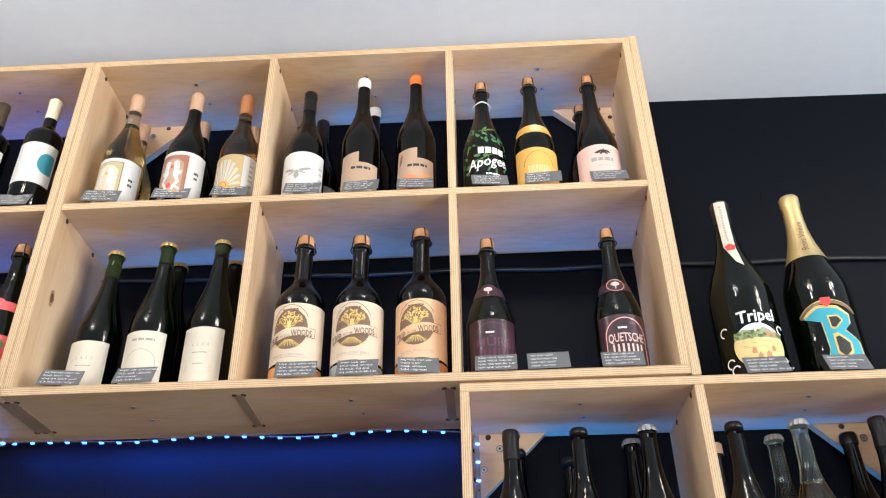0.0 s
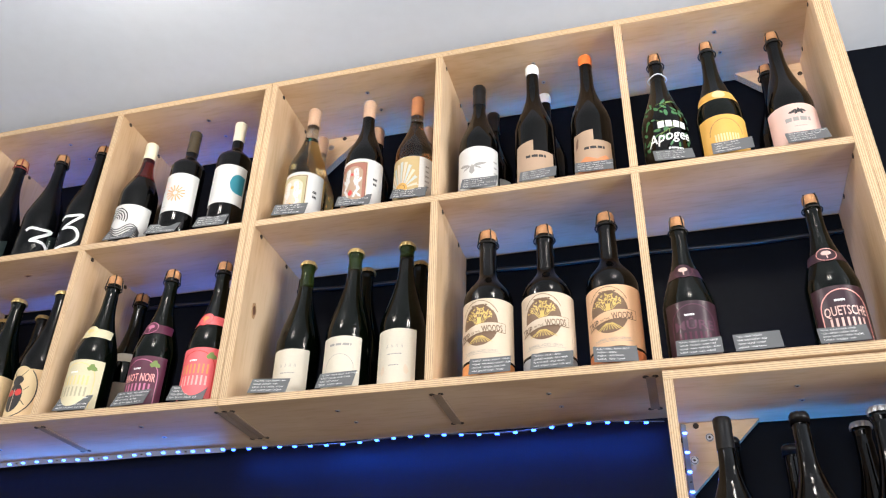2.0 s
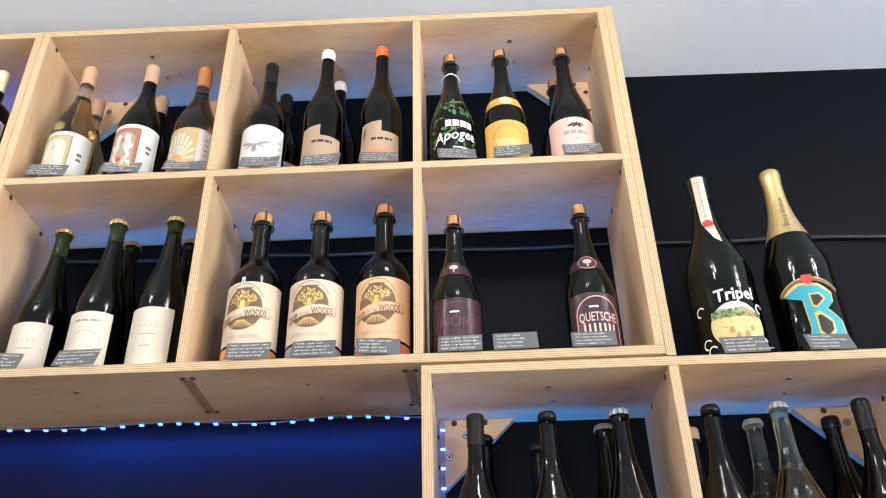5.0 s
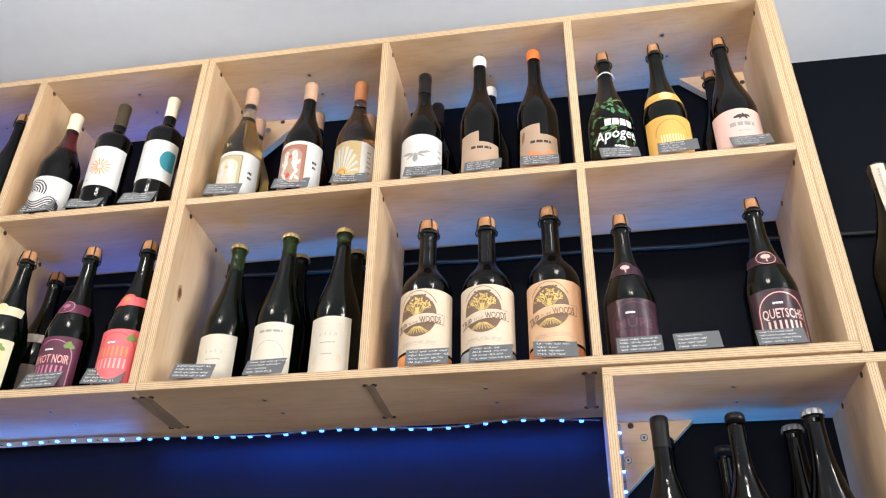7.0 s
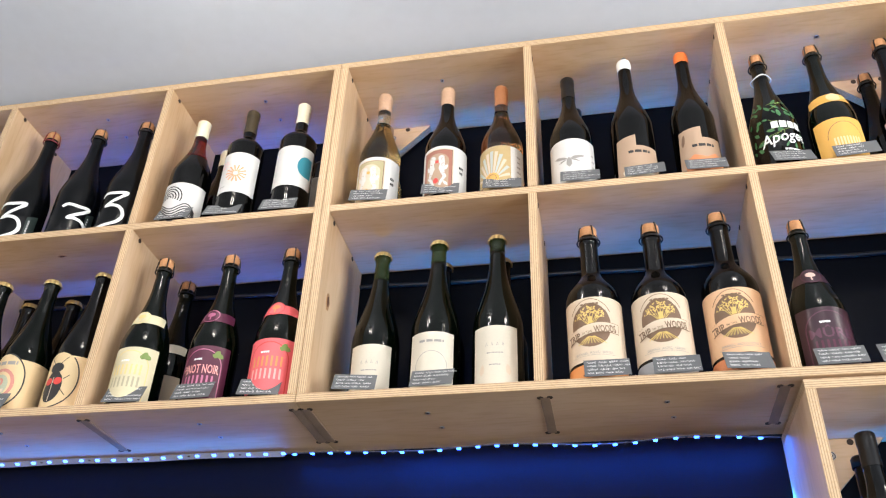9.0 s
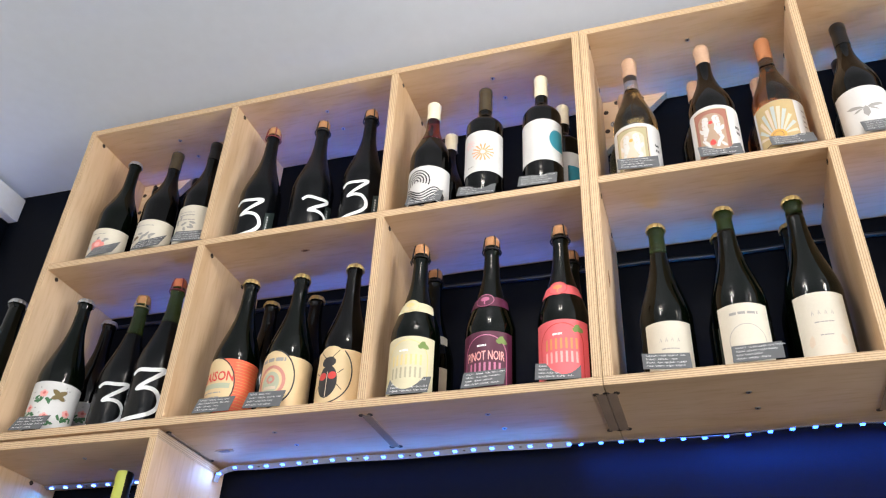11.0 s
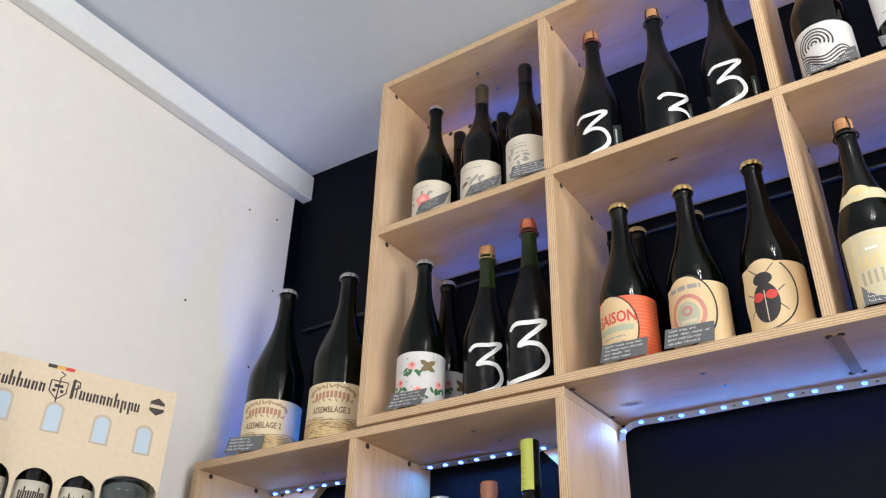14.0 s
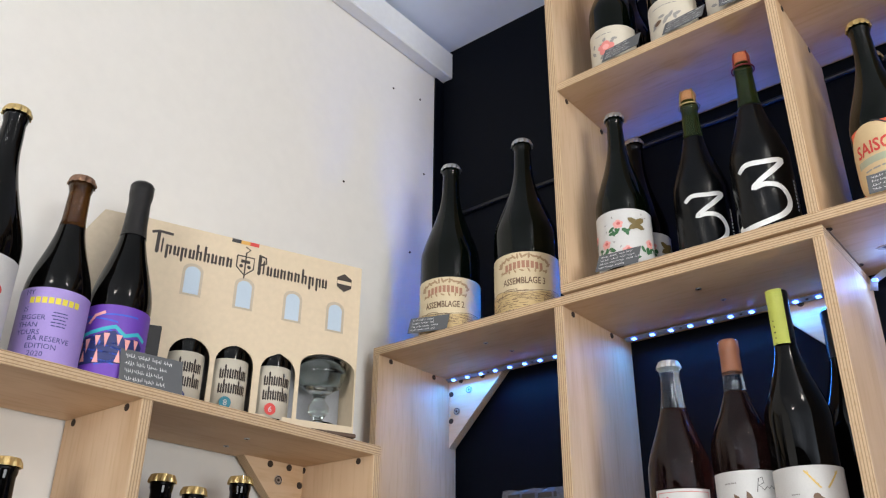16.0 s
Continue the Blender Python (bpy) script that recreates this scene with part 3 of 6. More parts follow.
CAGE = plain("dark_wire", (0.03, 0.027, 0.025), 0.4, 0.8)
CAGE_RED = plain("red_wire", (0.22, 0.03, 0.03), 0.4, 0.3)
CAGE_GOLD = plain("brass_wire", (0.6, 0.45, 0.2), 0.35, 0.9)
CORK = plain("cork", (0.46, 0.22, 0.095), 0.8, noise_scale=120, vary=0.3, bump=0.3)
CORK_RED = plain("red_topped_cork", (0.55, 0.16, 0.07), 0.7, noise_scale=120, vary=0.3, bump=0.3)
GOLD = plain("gold_cap", (0.66, 0.48, 0.20), 0.32, 0.75)
SILVER = plain("silver_cap", (0.52, 0.52, 0.52), 0.32, 0.85)
BRONZE = plain("bronze_cap", (0.25, 0.14, 0.09), 0.4, 0.7)
BLACKFOIL = plain("black_foil", (0.007, 0.006, 0.006), 0.32, spec=0.3)
GOLDFOIL = plain("crumpled_gold_foil", (0.62, 0.47, 0.22), 0.38, 0.75, noise_scale=30, vary=0.15, bump=0.6)
WHITEWAX = plain("white_wax", (0.85, 0.83, 0.80), 0.5)
ORANGEWAX = plain("orange_wax", (0.85, 0.19, 0.04), 0.45)
TANWAX = plain("tan_wax", (0.50, 0.31, 0.20), 0.5)
CREAMCAP = plain("cream_capsule", (0.74, 0.65, 0.47), 0.5)
OLIVE = plain("dark_olive_capsule", (0.045, 0.03, 0.012), 0.4)
WHITE = paint_mat("white_paper", 0.61, 0.595, 0.57)
CREAM = paint_mat("cream_paper", 0.62, 0.50, 0.37)
IVORY = paint_mat("ivory_paper", 0.62, 0.56, 0.45)
PINK = paint_mat("pale_pink_paper", 0.68, 0.46, 0.40)
TAN = paint_mat("tan_paper", 0.40, 0.27, 0.18)
YELLOW = paint_mat("golden_yellow_paper", 0.66, 0.36, 0.075)
KRAFT = paint_mat("kraft_tan_label", 0.74, 0.52, 0.28)
INK = paint_mat("black_ink", 0.02, 0.018, 0.018)
GREY_INK = paint_mat("grey_ink", 0.30, 0.28, 0.26)
BROWN_INK = paint_mat("brown_ink", 0.16, 0.09, 0.05)
RED = paint_mat("red_ink", 0.62, 0.05, 0.04)
CORAL = paint_mat("coral_label", 0.80, 0.13, 0.14)
SALMON = paint_mat("salmon_ink", 0.88, 0.40, 0.36)
PLUM = paint_mat("plum_label", 0.085, 0.013, 0.036, 0.35)
MAUVE = paint_mat("mauve_ink", 0.50, 0.16, 0.27)
DIM = paint_mat("dim_mauve_ink", 0.10, 0.032, 0.06)
DARKPLUM = paint_mat("dark_plum_label", 0.035, 0.012, 0.02, 0.3)
TEAL = paint_mat("teal_ink", 0.02, 0.20, 0.26)
SKYTEAL = paint_mat("bright_teal", 0.02, 0.33, 0.42)
ORANGE = paint_mat("orange_ink", 0.70, 0.28, 0.09)
LIME = paint_mat("green_ink", 0.17, 0.25, 0.06)
LEAF = paint_mat("dark_green_ink", 0.04, 0.14, 0.05)
GOLD_INK = paint_mat("gold_ink", 0.66, 0.46, 0.14, 0.35, metal=0.3)
CHALK = paint_mat("white_chalk_pen", 0.82, 0.82, 0.80)
SLATE = paint_mat("slate_grey_card", 0.105, 0.108, 0.112, 0.6)
LILAC = paint_mat("lilac_label", 0.37, 0.27, 0.62)
VIOLET_INK = paint_mat("violet_label", 0.15, 0.05, 0.42)
NAVY_INK = paint_mat("navy_ink", 0.02, 0.03, 0.14)
ROSE = paint_mat("rose_ink", 0.78, 0.25, 0.22)
SAND = paint_mat("sandy_yellow_print", 0.72, 0.56, 0.24)
ROSEWINE = glass("pale_gold_wine", (0.80, 0.60, 0.26), 0.02, 1.0)
AMBERWINE = glass("amber_rose_wine", (0.66, 0.28, 0.09), 0.02, 1.0)
REDWINE = glass("red_wine_glass", (0.30, 0.02, 0.03), 0.02, 1.0)
PINKBROWN = glass("brownish_pink_wine", (0.075, 0.030, 0.026), 0.02, 0.9)
CLEAR = glass("clear_glass", (0.80, 0.86, 0.84), 0.02, 1.0)
CLEARGREEN = glass("pale_green_glass", (0.55, 0.66, 0.58), 0.02, 1.0)
GREENNECK = glass("green_glass_empty_neck", (0.05, 0.085, 0.015), 0.03, 0.8)

UP, DOWN = 2.7675, 2.3875
ROW = 1.432
BEHIND = 1.528


def three(b, u, v, s, mark="painted_mark"):
    """A brushed figure three, s tall, its middle at u, v."""
    pts = [(-0.32, 0.36), (-0.20, 0.44), (0.05, 0.43), (0.30, 0.46), (0.16, 0.30), (-0.02, 0.16), (-0.14, 0.06), (0.02, 0.08), (0.20, 0.04), (0.30, -0.10), (0.30, -0.26), (0.18, -0.40), (-0.02, -0.48), (-0.24, -0.51), (-0.42, -0.50), (-0.46, -0.42)]
    fine = []
    for i in range(len(pts) - 1):
        p0, p1, p2, p3 = pts[max(i - 1, 0)], pts[i], pts[i + 1], pts[min(i + 2, len(pts) - 1)]
        for k in range(4):
            t = k / 4
            fine.append(tuple(0.5 * (2 * p1[d] + (p2[d] - p0[d]) * t + (2 * p0[d] - 5 * p1[d] + 4 * p2[d] - p3[d]) * t * t + (3 * p1[d] - p0[d] - 3 * p2[d] + p3[d]) * t ** 3) for d in (0, 1)))
    fine.append(pts[-1])
    return b.paint(s_line([(u + a * s, v + c * s) for a, c in fine], 0.078 * s), CHALK, mark)


def botanical(b, h, seed, rose=True, wide=0.13):
    """A white label with a rose, grey leaves and faint script."""
    rng = random.Random(seed)
    b.paper(wide, h, 0.006, IVORY)
    bm = bmesh.new()
    for _ in range(9):
        s_leaf(rng.uniform(0.010, 0.018), 0.006, rng.uniform(-0.022, 0.022), 0.006 + h * rng.uniform(0.25, 0.7), rng.uniform(0, 180), bm)
    b.ink(bm, GREY_INK)
    if rose:
        b.ink(s_flower(0.015, 0.004, 0.006 + h * 0.46), ROSE, "rose_print", 2)
        b.ink(s_disc(0.006, 0.004, 0.006 + h * 0.48, n=12), SALMON, "rose_print", 3)
    b.ink(s_bars(0.045, 1, 0.006, 0.0, 0.006 + h * 0.82, seed, 0.25), GREY_INK, step=2)
    return b


# upper row, first hole: three dark bottles with botanical labels
b = botanical(Bottle(-1.821, ROW, UP, "burg", GREEN, ("crown", SILVER), 0.303, "dark green bottle with a white rose label"), 0.083, 1)
b = botanical(Bottle(-1.707, ROW, UP, "burg", BLACKG, ("capsule", OLIVE, 0.05), 0.307, "dark wine bottle with a white botanical label"), 0.086, 2, False)
b.ink(s_leaf(0.016, 0.009, -0.012, 0.045, 20), BROWN_INK, "rabbit_print", 3)
b = botanical(Bottle(-1.606, ROW, UP, "burg", BLACKG, ("capsule", BLACKFOIL, 0.05), 0.314, "black wine bottle with a plain white label"), 0.105, 3, False)
b.ink(s_bars(0.05, 2, 0.012, 0, 0.085, 4, 0.2), GREY_INK, step=2)
Bottle(-1.823, BEHIND, UP, "burg", BLACKG, ("capsule", BLACKFOIL, 0.05), 0.300, "black bottle standing behind the front row")
Bottle(-1.713, BEHIND, UP, "burg", BLACKG, ("capsule", BLACKFOIL, 0.05), 0.305, "black bottle standing behind the front row")

# second hole: matte black bottles with a brushed three
for x, hh, u, v, s, cork, wire, spin in ((-1.461, 0.324, -0.004, 0.055, 0.094, CORK, CAGE_RED, 8), (-1.339, 0.315, 0.012, 0.042, 0.088, CORK, CAGE, 26), (-1.226, 0.321, -0.006, 0.058, 0.088, CORK, CAGE, 10)):
    b = Bottle(x, ROW, UP, "champ", FROST, ("cork", cork, wire), hh, "matte black corked bottle with a brushed white three", spin)
    three(b, u, v, s)
    b.paint(s_poly([(0.034, 0.012), (0.056, 0.012), (0.056, 0.080), (0.034, 0.068)]), paint_mat("bottle_green_print", 0.018, 0.03, 0.027), "side_label", 0.0005)
    b.paint(s_bars(0.0045, 8, 0.006, 0.040, 0.060, 5, 0.6, 1.0), CHALK, "side_lettering", 0.0009)

# third hole: three wines
b = Bottle(-1.076, 1.414, UP, "burg", BLACKG, ("capsule", CREAMCAP, 0.046), 0.287, "red wine bottle with a wavy-line label", level=(0.178, REDWINE))
b.paper(0.125, 0.082, 0.010, WHITE)
bm = bmesh.new()
for k in range(5):
    s_ring(0.0040 + 0.0056 * k, 0.0026, -0.012, 0.056, bm=bm, a0=-0.4, a1=3.6)
for k in range(6):
    s_line([(-0.040 + 0.0034 * q, 0.012 + 0.0056 * k + 0.011 * math.sin(q * 0.33 + 0.8 + k * 0.12) * (0.4 + q / 30) - 0.0005 * q) for q in range(26)], 0.0026, bm)
b.ink(bm, INK, "wavy_lines")
b = Bottle(-0.967, 1.417, UP, "bord", BLACKG, ("capsule", OLIVE, 0.062), 0.303, "dark wine bottle with an orange sunburst label", 6)
b.paper(0.10, 0.100, 0.062, WHITE)
bm = bmesh.new()
for k in range(14):
    a = 2 * math.pi * k / 14
    s_line([(0.003 + 0.005 * math.cos(a), 0.108 + 0.005 * math.sin(a)), (0.003 + 0.021 * math.cos(a), 0.108 + 0.021 * math.sin(a))], 0.0022, bm, 1.3)
b.ink(bm, ORANGE, "sunburst")
bm = bmesh.new()
for k in range(9):
    a = 2 * math.pi * k / 9
    s_line([(-0.024 + 0.003 * math.cos(a), 0.132 + 0.003 * math.sin(a)), (-0.024 + 0.011 * math.cos(a), 0.132 + 0.011 * math.sin(a))], 0.0011, bm)
b.ink(bm, SALMON, "sunburst")
b.ink(s_bars(0.02, 1, 0.006, -0.022, 0.076, 3, 0.4), GREY_INK)
b = Bottle(-0.853, 1.418, UP, "bord", BLACKG, ("capsule", CREAMCAP, 0.055), 0.308, "dark wine bottle with a teal disc label", 6)
b.paper(0.105, 0.100, 0.066, WHITE)
b.ink(s_poly([(0.048, 0.094), (0.048, 0.142)] + [(0.034 + 0.018 * math.cos(a), 0.118 + 0.025 * math.sin(a)) for a in (math.pi / 2 + math.pi * k / 14 for k in range(15))]), TEAL, "teal_disc")
b = Bottle(-0.830, BEHIND, UP, "bord", BLACKG, ("capsule", CREAMCAP, 0.055), 0.325, "dark wine bottle with a teal label behind", 10)
b.paper(0.10, 0.10, 0.07, WHITE)
b.ink(s_rect(0.03, 0.05, 0.02, 0.11), TEAL, "teal_disc")
Bottle(-1.075, BEHIND, UP, "burg", BLACKG, ("capsule", CREAMCAP, 0.046), 0.30, "red wine bottle standing behind the front row")

# fourth hole: wines in clear glass with painted labels
def framed(b, frame_mat, ground, seed):
    b.paper(0.118, 0.114, 0.008, WHITE)
    b.ink(s_rect(0.062, 0.106, -0.012, 0.062), CREAM, "label_border")
    b.ink(s_rect(0.058, 0.101, -0.012, 0.062), BROWN_INK, "label_rule", 2)
    b.ink(s_rect(0.055, 0.098, -0.012, 0.062), frame_mat, "label_panel", 3)
    b.ink(s_arch(0.044, 0.088, -0.012, 0.015, rise=0.016), TAN if seed == 6 else CREAM, "inner_panel", 4)
    bm, lines = bmesh.new(), bmesh.new()
    for sx in (-1, 1):
        s_disc(0.0058, -0.012 + sx * 0.0085, 0.0905, 0.0068, bm, 14)
        s_line([(-0.012 + sx * 0.0085, 0.086), (-0.012 + sx * 0.0105, 0.076), (-0.012 + sx * 0.0080, 0.066), (-0.012 + sx * 0.0115, 0.056)], 0.011, bm, 0.7)
        s_line([(-0.012 + sx * 0.0105, 0.057), (-0.012 + sx * 0.0150, 0.046), (-0.012 + sx * 0.0090, 0.036), (-0.012 + sx * 0.0060, 0.026)], 0.0075, bm, 0.6)
        s_leaf(0.016, 0.007, -0.012 + sx * 0.0165, 0.068, 90 - sx * 25, bm)
        s_leaf(0.014, 0.006, -0.012 + sx * 0.0160, 0.031, 90 + sx * 40, bm)
        for v in (0.088, 0.074, 0.050):
            s_ring(0.0040, 0.0007, -0.012 + sx * 0.0125, v, bm=lines, a0=0.5, a1=4.5, n=12)
        s_ring(0.0058, 0.0008, -0.012 + sx * 0.0215, 0.100, bm=lines, a0=1.0, a1=5.5, n=14)
    b.ink(bm, WHITE, "pale_figure", 5)
    b.ink(lines, frame_mat, "scroll_print", 6)
    b.ink(s_disc(0.0036, -0.012, 0.082, n=14), ground, "dot_print", 6)
    b.ink(s_leaf(0.014, 0.010, -0.013, 0.037, 90), ground, "dot_print", 6)
    b.ink(s_bars(0.012, 2, 0.012, 0.036, 0.075, seed, 0.5), INK, step=1)
    return b


b = framed(Bottle(-0.679, ROW, UP, "burg", ROSEWINE, ("wax", TANWAX, 0.045), 0.322, "clear bottle of pale gold wine, tan wax top", 6, level=(0.235, CLEAR)), paint_mat("olive_print", 0.42, 0.36, 0.20), YELLOW, 5)
b = framed(Bottle(-0.542, 1.420, UP, "burg", BLACKG, ("wax", TANWAX, 0.045), 0.307, "dark red wine bottle with a red-framed label", 6), paint_mat("brick_red_print", 0.34, 0.13, 0.09), RED, 6)
b = Bottle(-0.433, 1.424, UP, "burg", AMBERWINE, ("wax", paint_mat("rust_wax", 0.42, 0.16, 0.06), 0.05), 0.298, "bottle of amber wine with a sunrise label", 0, level=(0.225, CLEAR))
b.paper(0.118, 0.104, 0.008, WHITE)
b.ink(s_rect(0.072, 0.103, -0.014, 0.060), paint_mat("dull_gold_print", 0.46, 0.33, 0.15), "label_panel")
for k in range(11):
    a = math.pi * (k + 0.5) / 11
    ray = s_line([(-0.014 + 0.014 * math.cos(a), 0.034 + 0.014 * math.sin(a)), (-0.014 + 0.034 * math.cos(a), 0.034 + 0.066 * math.sin(a))], 0.0030, None, 2.2)
    b.ink(ray, paint_mat("pale_blue_print", 0.44, 0.48, 0.45) if k % 2 else CREAM, "sun_ray", 2)
b.ink(s_disc(0.014, -0.014, 0.034), YELLOW, "sun_print", 3)
bm = s_ring(0.009, 0.001, -0.014, 0.034)
s_line([(-0.018, 0.038), (-0.016, 0.039)], 0.001, bm)
s_line([(-0.045, 0.018), (-0.014, 0.024), (0.016, 0.018)], 0.002, bm)
b.ink(bm, BROWN_INK, "sun_lines", 4)
b.ink(s_bars(0.014, 5, 0.012, 0.040, 0.09, 8, 0.35), GREY_INK)
Bottle(-0.700, BEHIND, UP, "burg", ROSEWINE, ("wax", TANWAX, 0.045), 0.322, "clear bottle of pale wine behind the front row", level=(0.235, CLEAR))
Bottle(-0.561, BEHIND, UP, "burg", BLACKG, ("wax", TANWAX, 0.045), 0.322, "dark wine bottle behind the front row")
Bottle(-0.441, BEHIND, UP, "burg", AMBERWINE, ("wax", TANWAX, 0.045), 0.30, "bottle of amber wine behind the front row")

# fifth hole
b = Bottle(-0.299, ROW, UP, "burg", BLACKG, ("capsule", BLACKFOIL, 0.055), 0.309, "black wine bottle with a white horned-skull label", -2)
b.paper(0.112, 0.112, 0.006, WHITE)
bm = bmesh.new()
for sx in (-1, 1):
    s_leaf(0.030, 0.007, -0.004 + sx * 0.016, 0.074, sx * 16, bm)
    s_leaf(0.018, 0.004, -0.004 + sx * 0.012, 0.066, sx * -20, bm)
s_leaf(0.024, 0.011, -0.004, 0.062, 90, bm)
b.ink(bm, GREY_INK, "horned_skull_print")
b.ink(s_bars(0.012, 5, 0.014, 0.046, 0.085, 9, 0.3), GREY_INK)
for x, hh, spot, spin, top in ((-0.184, 0.340, WHITE, 0, WHITEWAX), (-0.072, 0.342, ORANGE, 0, ORANGEWAX)):
    b = Bottle(x, ROW, UP, "burg", BLACKG, ("wax", top, 0.024), hh, "brown wine bottle with a tan label and a wax top", spin)
    b.paper(0, 0, 0, TAN, shape=s_poly([(-0.044, 0.004), (0.044, 0.004), (0.044, 0.090), (0.006, 0.090), (0.006, 0.116), (-0.036, 0.112)] if x > -0.1 else [(-0.042, 0.004), (0.044, 0.004), (0.044, 0.084), (0.002, 0.086), (0.002, 0.112), (-0.036, 0.106)]))
    b.ink(s_bars(0.05, 1, 0.010, 0.006, 0.072, 11, 0.6), INK, "name_bars")
    if spot is ORANGE:
        b.ink(s_poly([(-0.030, 0.006), (0.040, 0.006), (0.040, 0.046), (0.026, 0.054), (0.010, 0.044), (-0.012, 0.052), (-0.030, 0.040)]), paint_mat("terracotta_print", 0.62, 0.22, 0.09), "picture")
        b.ink(s_leaf(0.030, 0.007, -0.028, 0.090, 80), BROWN_INK, "bird_print")
    else:
        b.ink(s_poly([(-0.020, 0.006), (0.020, 0.006), (0.034, 0.020), (0.014, 0.034), (0.004, 0.026), (-0.014, 0.038), (-0.028, 0.030)]), IVORY, "picture")
Bottle(-0.289, BEHIND, UP, "burg", BLACKG, ("capsule", BLACKFOIL, 0.055), 0.312, "black wine bottle behind the front row").paper(0.10, 0.10, 0.006, WHITE)
Bottle(-0.173, BEHIND, UP, "burg", BLACKG, ("wax", WHITEWAX, 0.024), 0.342, "brown wine bottle with a white wax top behind")

# sixth hole
b = Bottle(0.067, ROW, UP, "champ", BLACKG, ("cork", CORK), 0.311, "dark bottle printed with green hops and white lettering", 4)
bm = bmesh.new()
rng = random.Random(5)
for _ in range(46):
    v = rng.uniform(0.05, 0.165)
    s_leaf(rng.uniform(0.010, 0.020), rng.uniform(0.004, 0.008), rng.uniform(-0.05, 0.05) * (1.15 - 3.2 * max(v - 0.10, 0)), v, rng.uniform(0, 180), bm)
b.paint(bm, LEAF, "hop_leaves", 0.0004)
bm = bmesh.new()
for k in range(12):
    s_line([(rng.uniform(-0.04, 0.03), v0 := rng.uniform(0.06, 0.16)), (rng.uniform(-0.04, 0.03), v0 + 0.012)], 0.0012, bm)
b.paint(bm, LIME, "hop_stems", 0.0007)
bm = bmesh.new()
for k, w in enumerate((0.011, 0.011, 0.011, 0.011)):
    s_rect(0.0115, 0.0150, -0.016 + 0.0140 * k + 0.006, 0.100, bm)
b.paint(bm, CHALK, "brand_shape", 0.0010)
b.paint(s_text("Apogee", 0.033, 0.004, 0.062, 0.088, 0.35, 9, bold=0.012), CHALK, "lettering", 0.0010)
b.paint(s_bars(0.04, 1, 0.008, 0.012, 0.042, 4, 0.5), CHALK, "small_lettering", 0.0010)
part("neck_string", tube([(0.0185 * math.cos(a), 0.0185 * math.sin(a), 0.247 + 0.002 * math.sin(3 * a)) for a in (2 * math.pi * q / 20 for q in range(20))], 0.0012, 6, True), CHALK, b.root)
b = Bottle(0.169, ROW, UP, "champ", GREEN, ("cork", CORK), 0.320, "green corked bottle with golden yellow labels", 4)
b.paper(0.105, 0.096, 0.006, YELLOW)
b.ink(s_ring(0.030, 0.0012, 0, 0.058, 0.034, a0=0, a1=math.pi), BROWN_INK)
bm = bmesh.new()
for k in range(9):
    s_rect(0.003, 0.020, -0.020 + 0.005 * k, 0.048, bm)
b.ink(bm, KRAFT, "lettering_bars")
b.paper(0.096, 0.024, 0.144, YELLOW, "neck_label")
b.ink(s_disc(0.012, 0, 0.157), KRAFT, "neck_seal")
b = Bottle(0.294, ROW, UP, "champ", BLACKG, ("cork", CORK), 0.317, "black corked bottle with a pale pink label", 4)
b.paper(0.125, 0.098, 0.004, PINK)
b.ink(s_bars(0.062, 1, 0.013, -0.002, 0.066, 3, 0.7), GREY_INK, "brand_shape")
bm = bmesh.new()
for k in range(6):
    s_leaf(0.013, 0.005, -0.010 + 0.004 * k, 0.082 + 0.003 * (k % 2), 30 * k, bm)
b.ink(bm, INK, "bird_print")
b.ink(s_bars(0.03, 1, 0.006, 0, 0.050, 3, 0.3), GREY_INK)
Bottle(0.288, BEHIND, UP, "champ", BLACKG, ("cork", CORK), 0.322, "black corked bottle behind the front row")

# lower row, first hole
def rose_garden(b, seed):
    rng = random.Random(seed)
    b.paper(0.16, 0.098, 0.010, WHITE)
    leaves, roses, hearts, specks = bmesh.new(), bmesh.new(), bmesh.new(), bmesh.new()
    for u, v in ((-0.022, 0.052), (0.000, 0.082), (0.012, 0.036), (0.050, 0.05), (-0.05, 0.07)):
        s_flower(0.0080, u, v, 5, roses)
        s_disc(0.0030, u + 0.001, v + 0.001, bm=hearts, n=10)
        for _ in range(9):
            s_leaf(rng.uniform(0.007, 0.014), 0.0055, u + rng.uniform(-0.014, 0.014), v - rng.uniform(0.006, 0.016), rng.uniform(0, 180), leaves)
    for _ in range(14):
        s_leaf(0.005, 0.002, rng.uniform(-0.05, 0.05), rng.uniform(0.02, 0.10), rng.uniform(0, 180), specks)
    b.ink(leaves, LEAF, "leaf_print")
    b.ink(roses, paint_mat("pale_rose_print", 0.80, 0.36, 0.32), "rose_print", 2)
    b.ink(hearts, paint_mat("deep_rose_print", 0.62, 0.13, 0.12), "rose_print", 3)
    b.ink(specks, GREY_INK, "speck_print", 2)
    bm = bmesh.new()
    for tn, du, dv in ((35, 0.006, 0.004), (145, -0.006, 0.004), (-30, 0.005, -0.006), (210, -0.005, -0.006)):
        s_leaf(0.017, 0.010, 0.028 + du, 0.082 + dv, tn, bm)
    b.ink(bm, paint_mat("olive_brown_print", 0.16, 0.11, 0.03), "butterfly_print", 4)
    return b


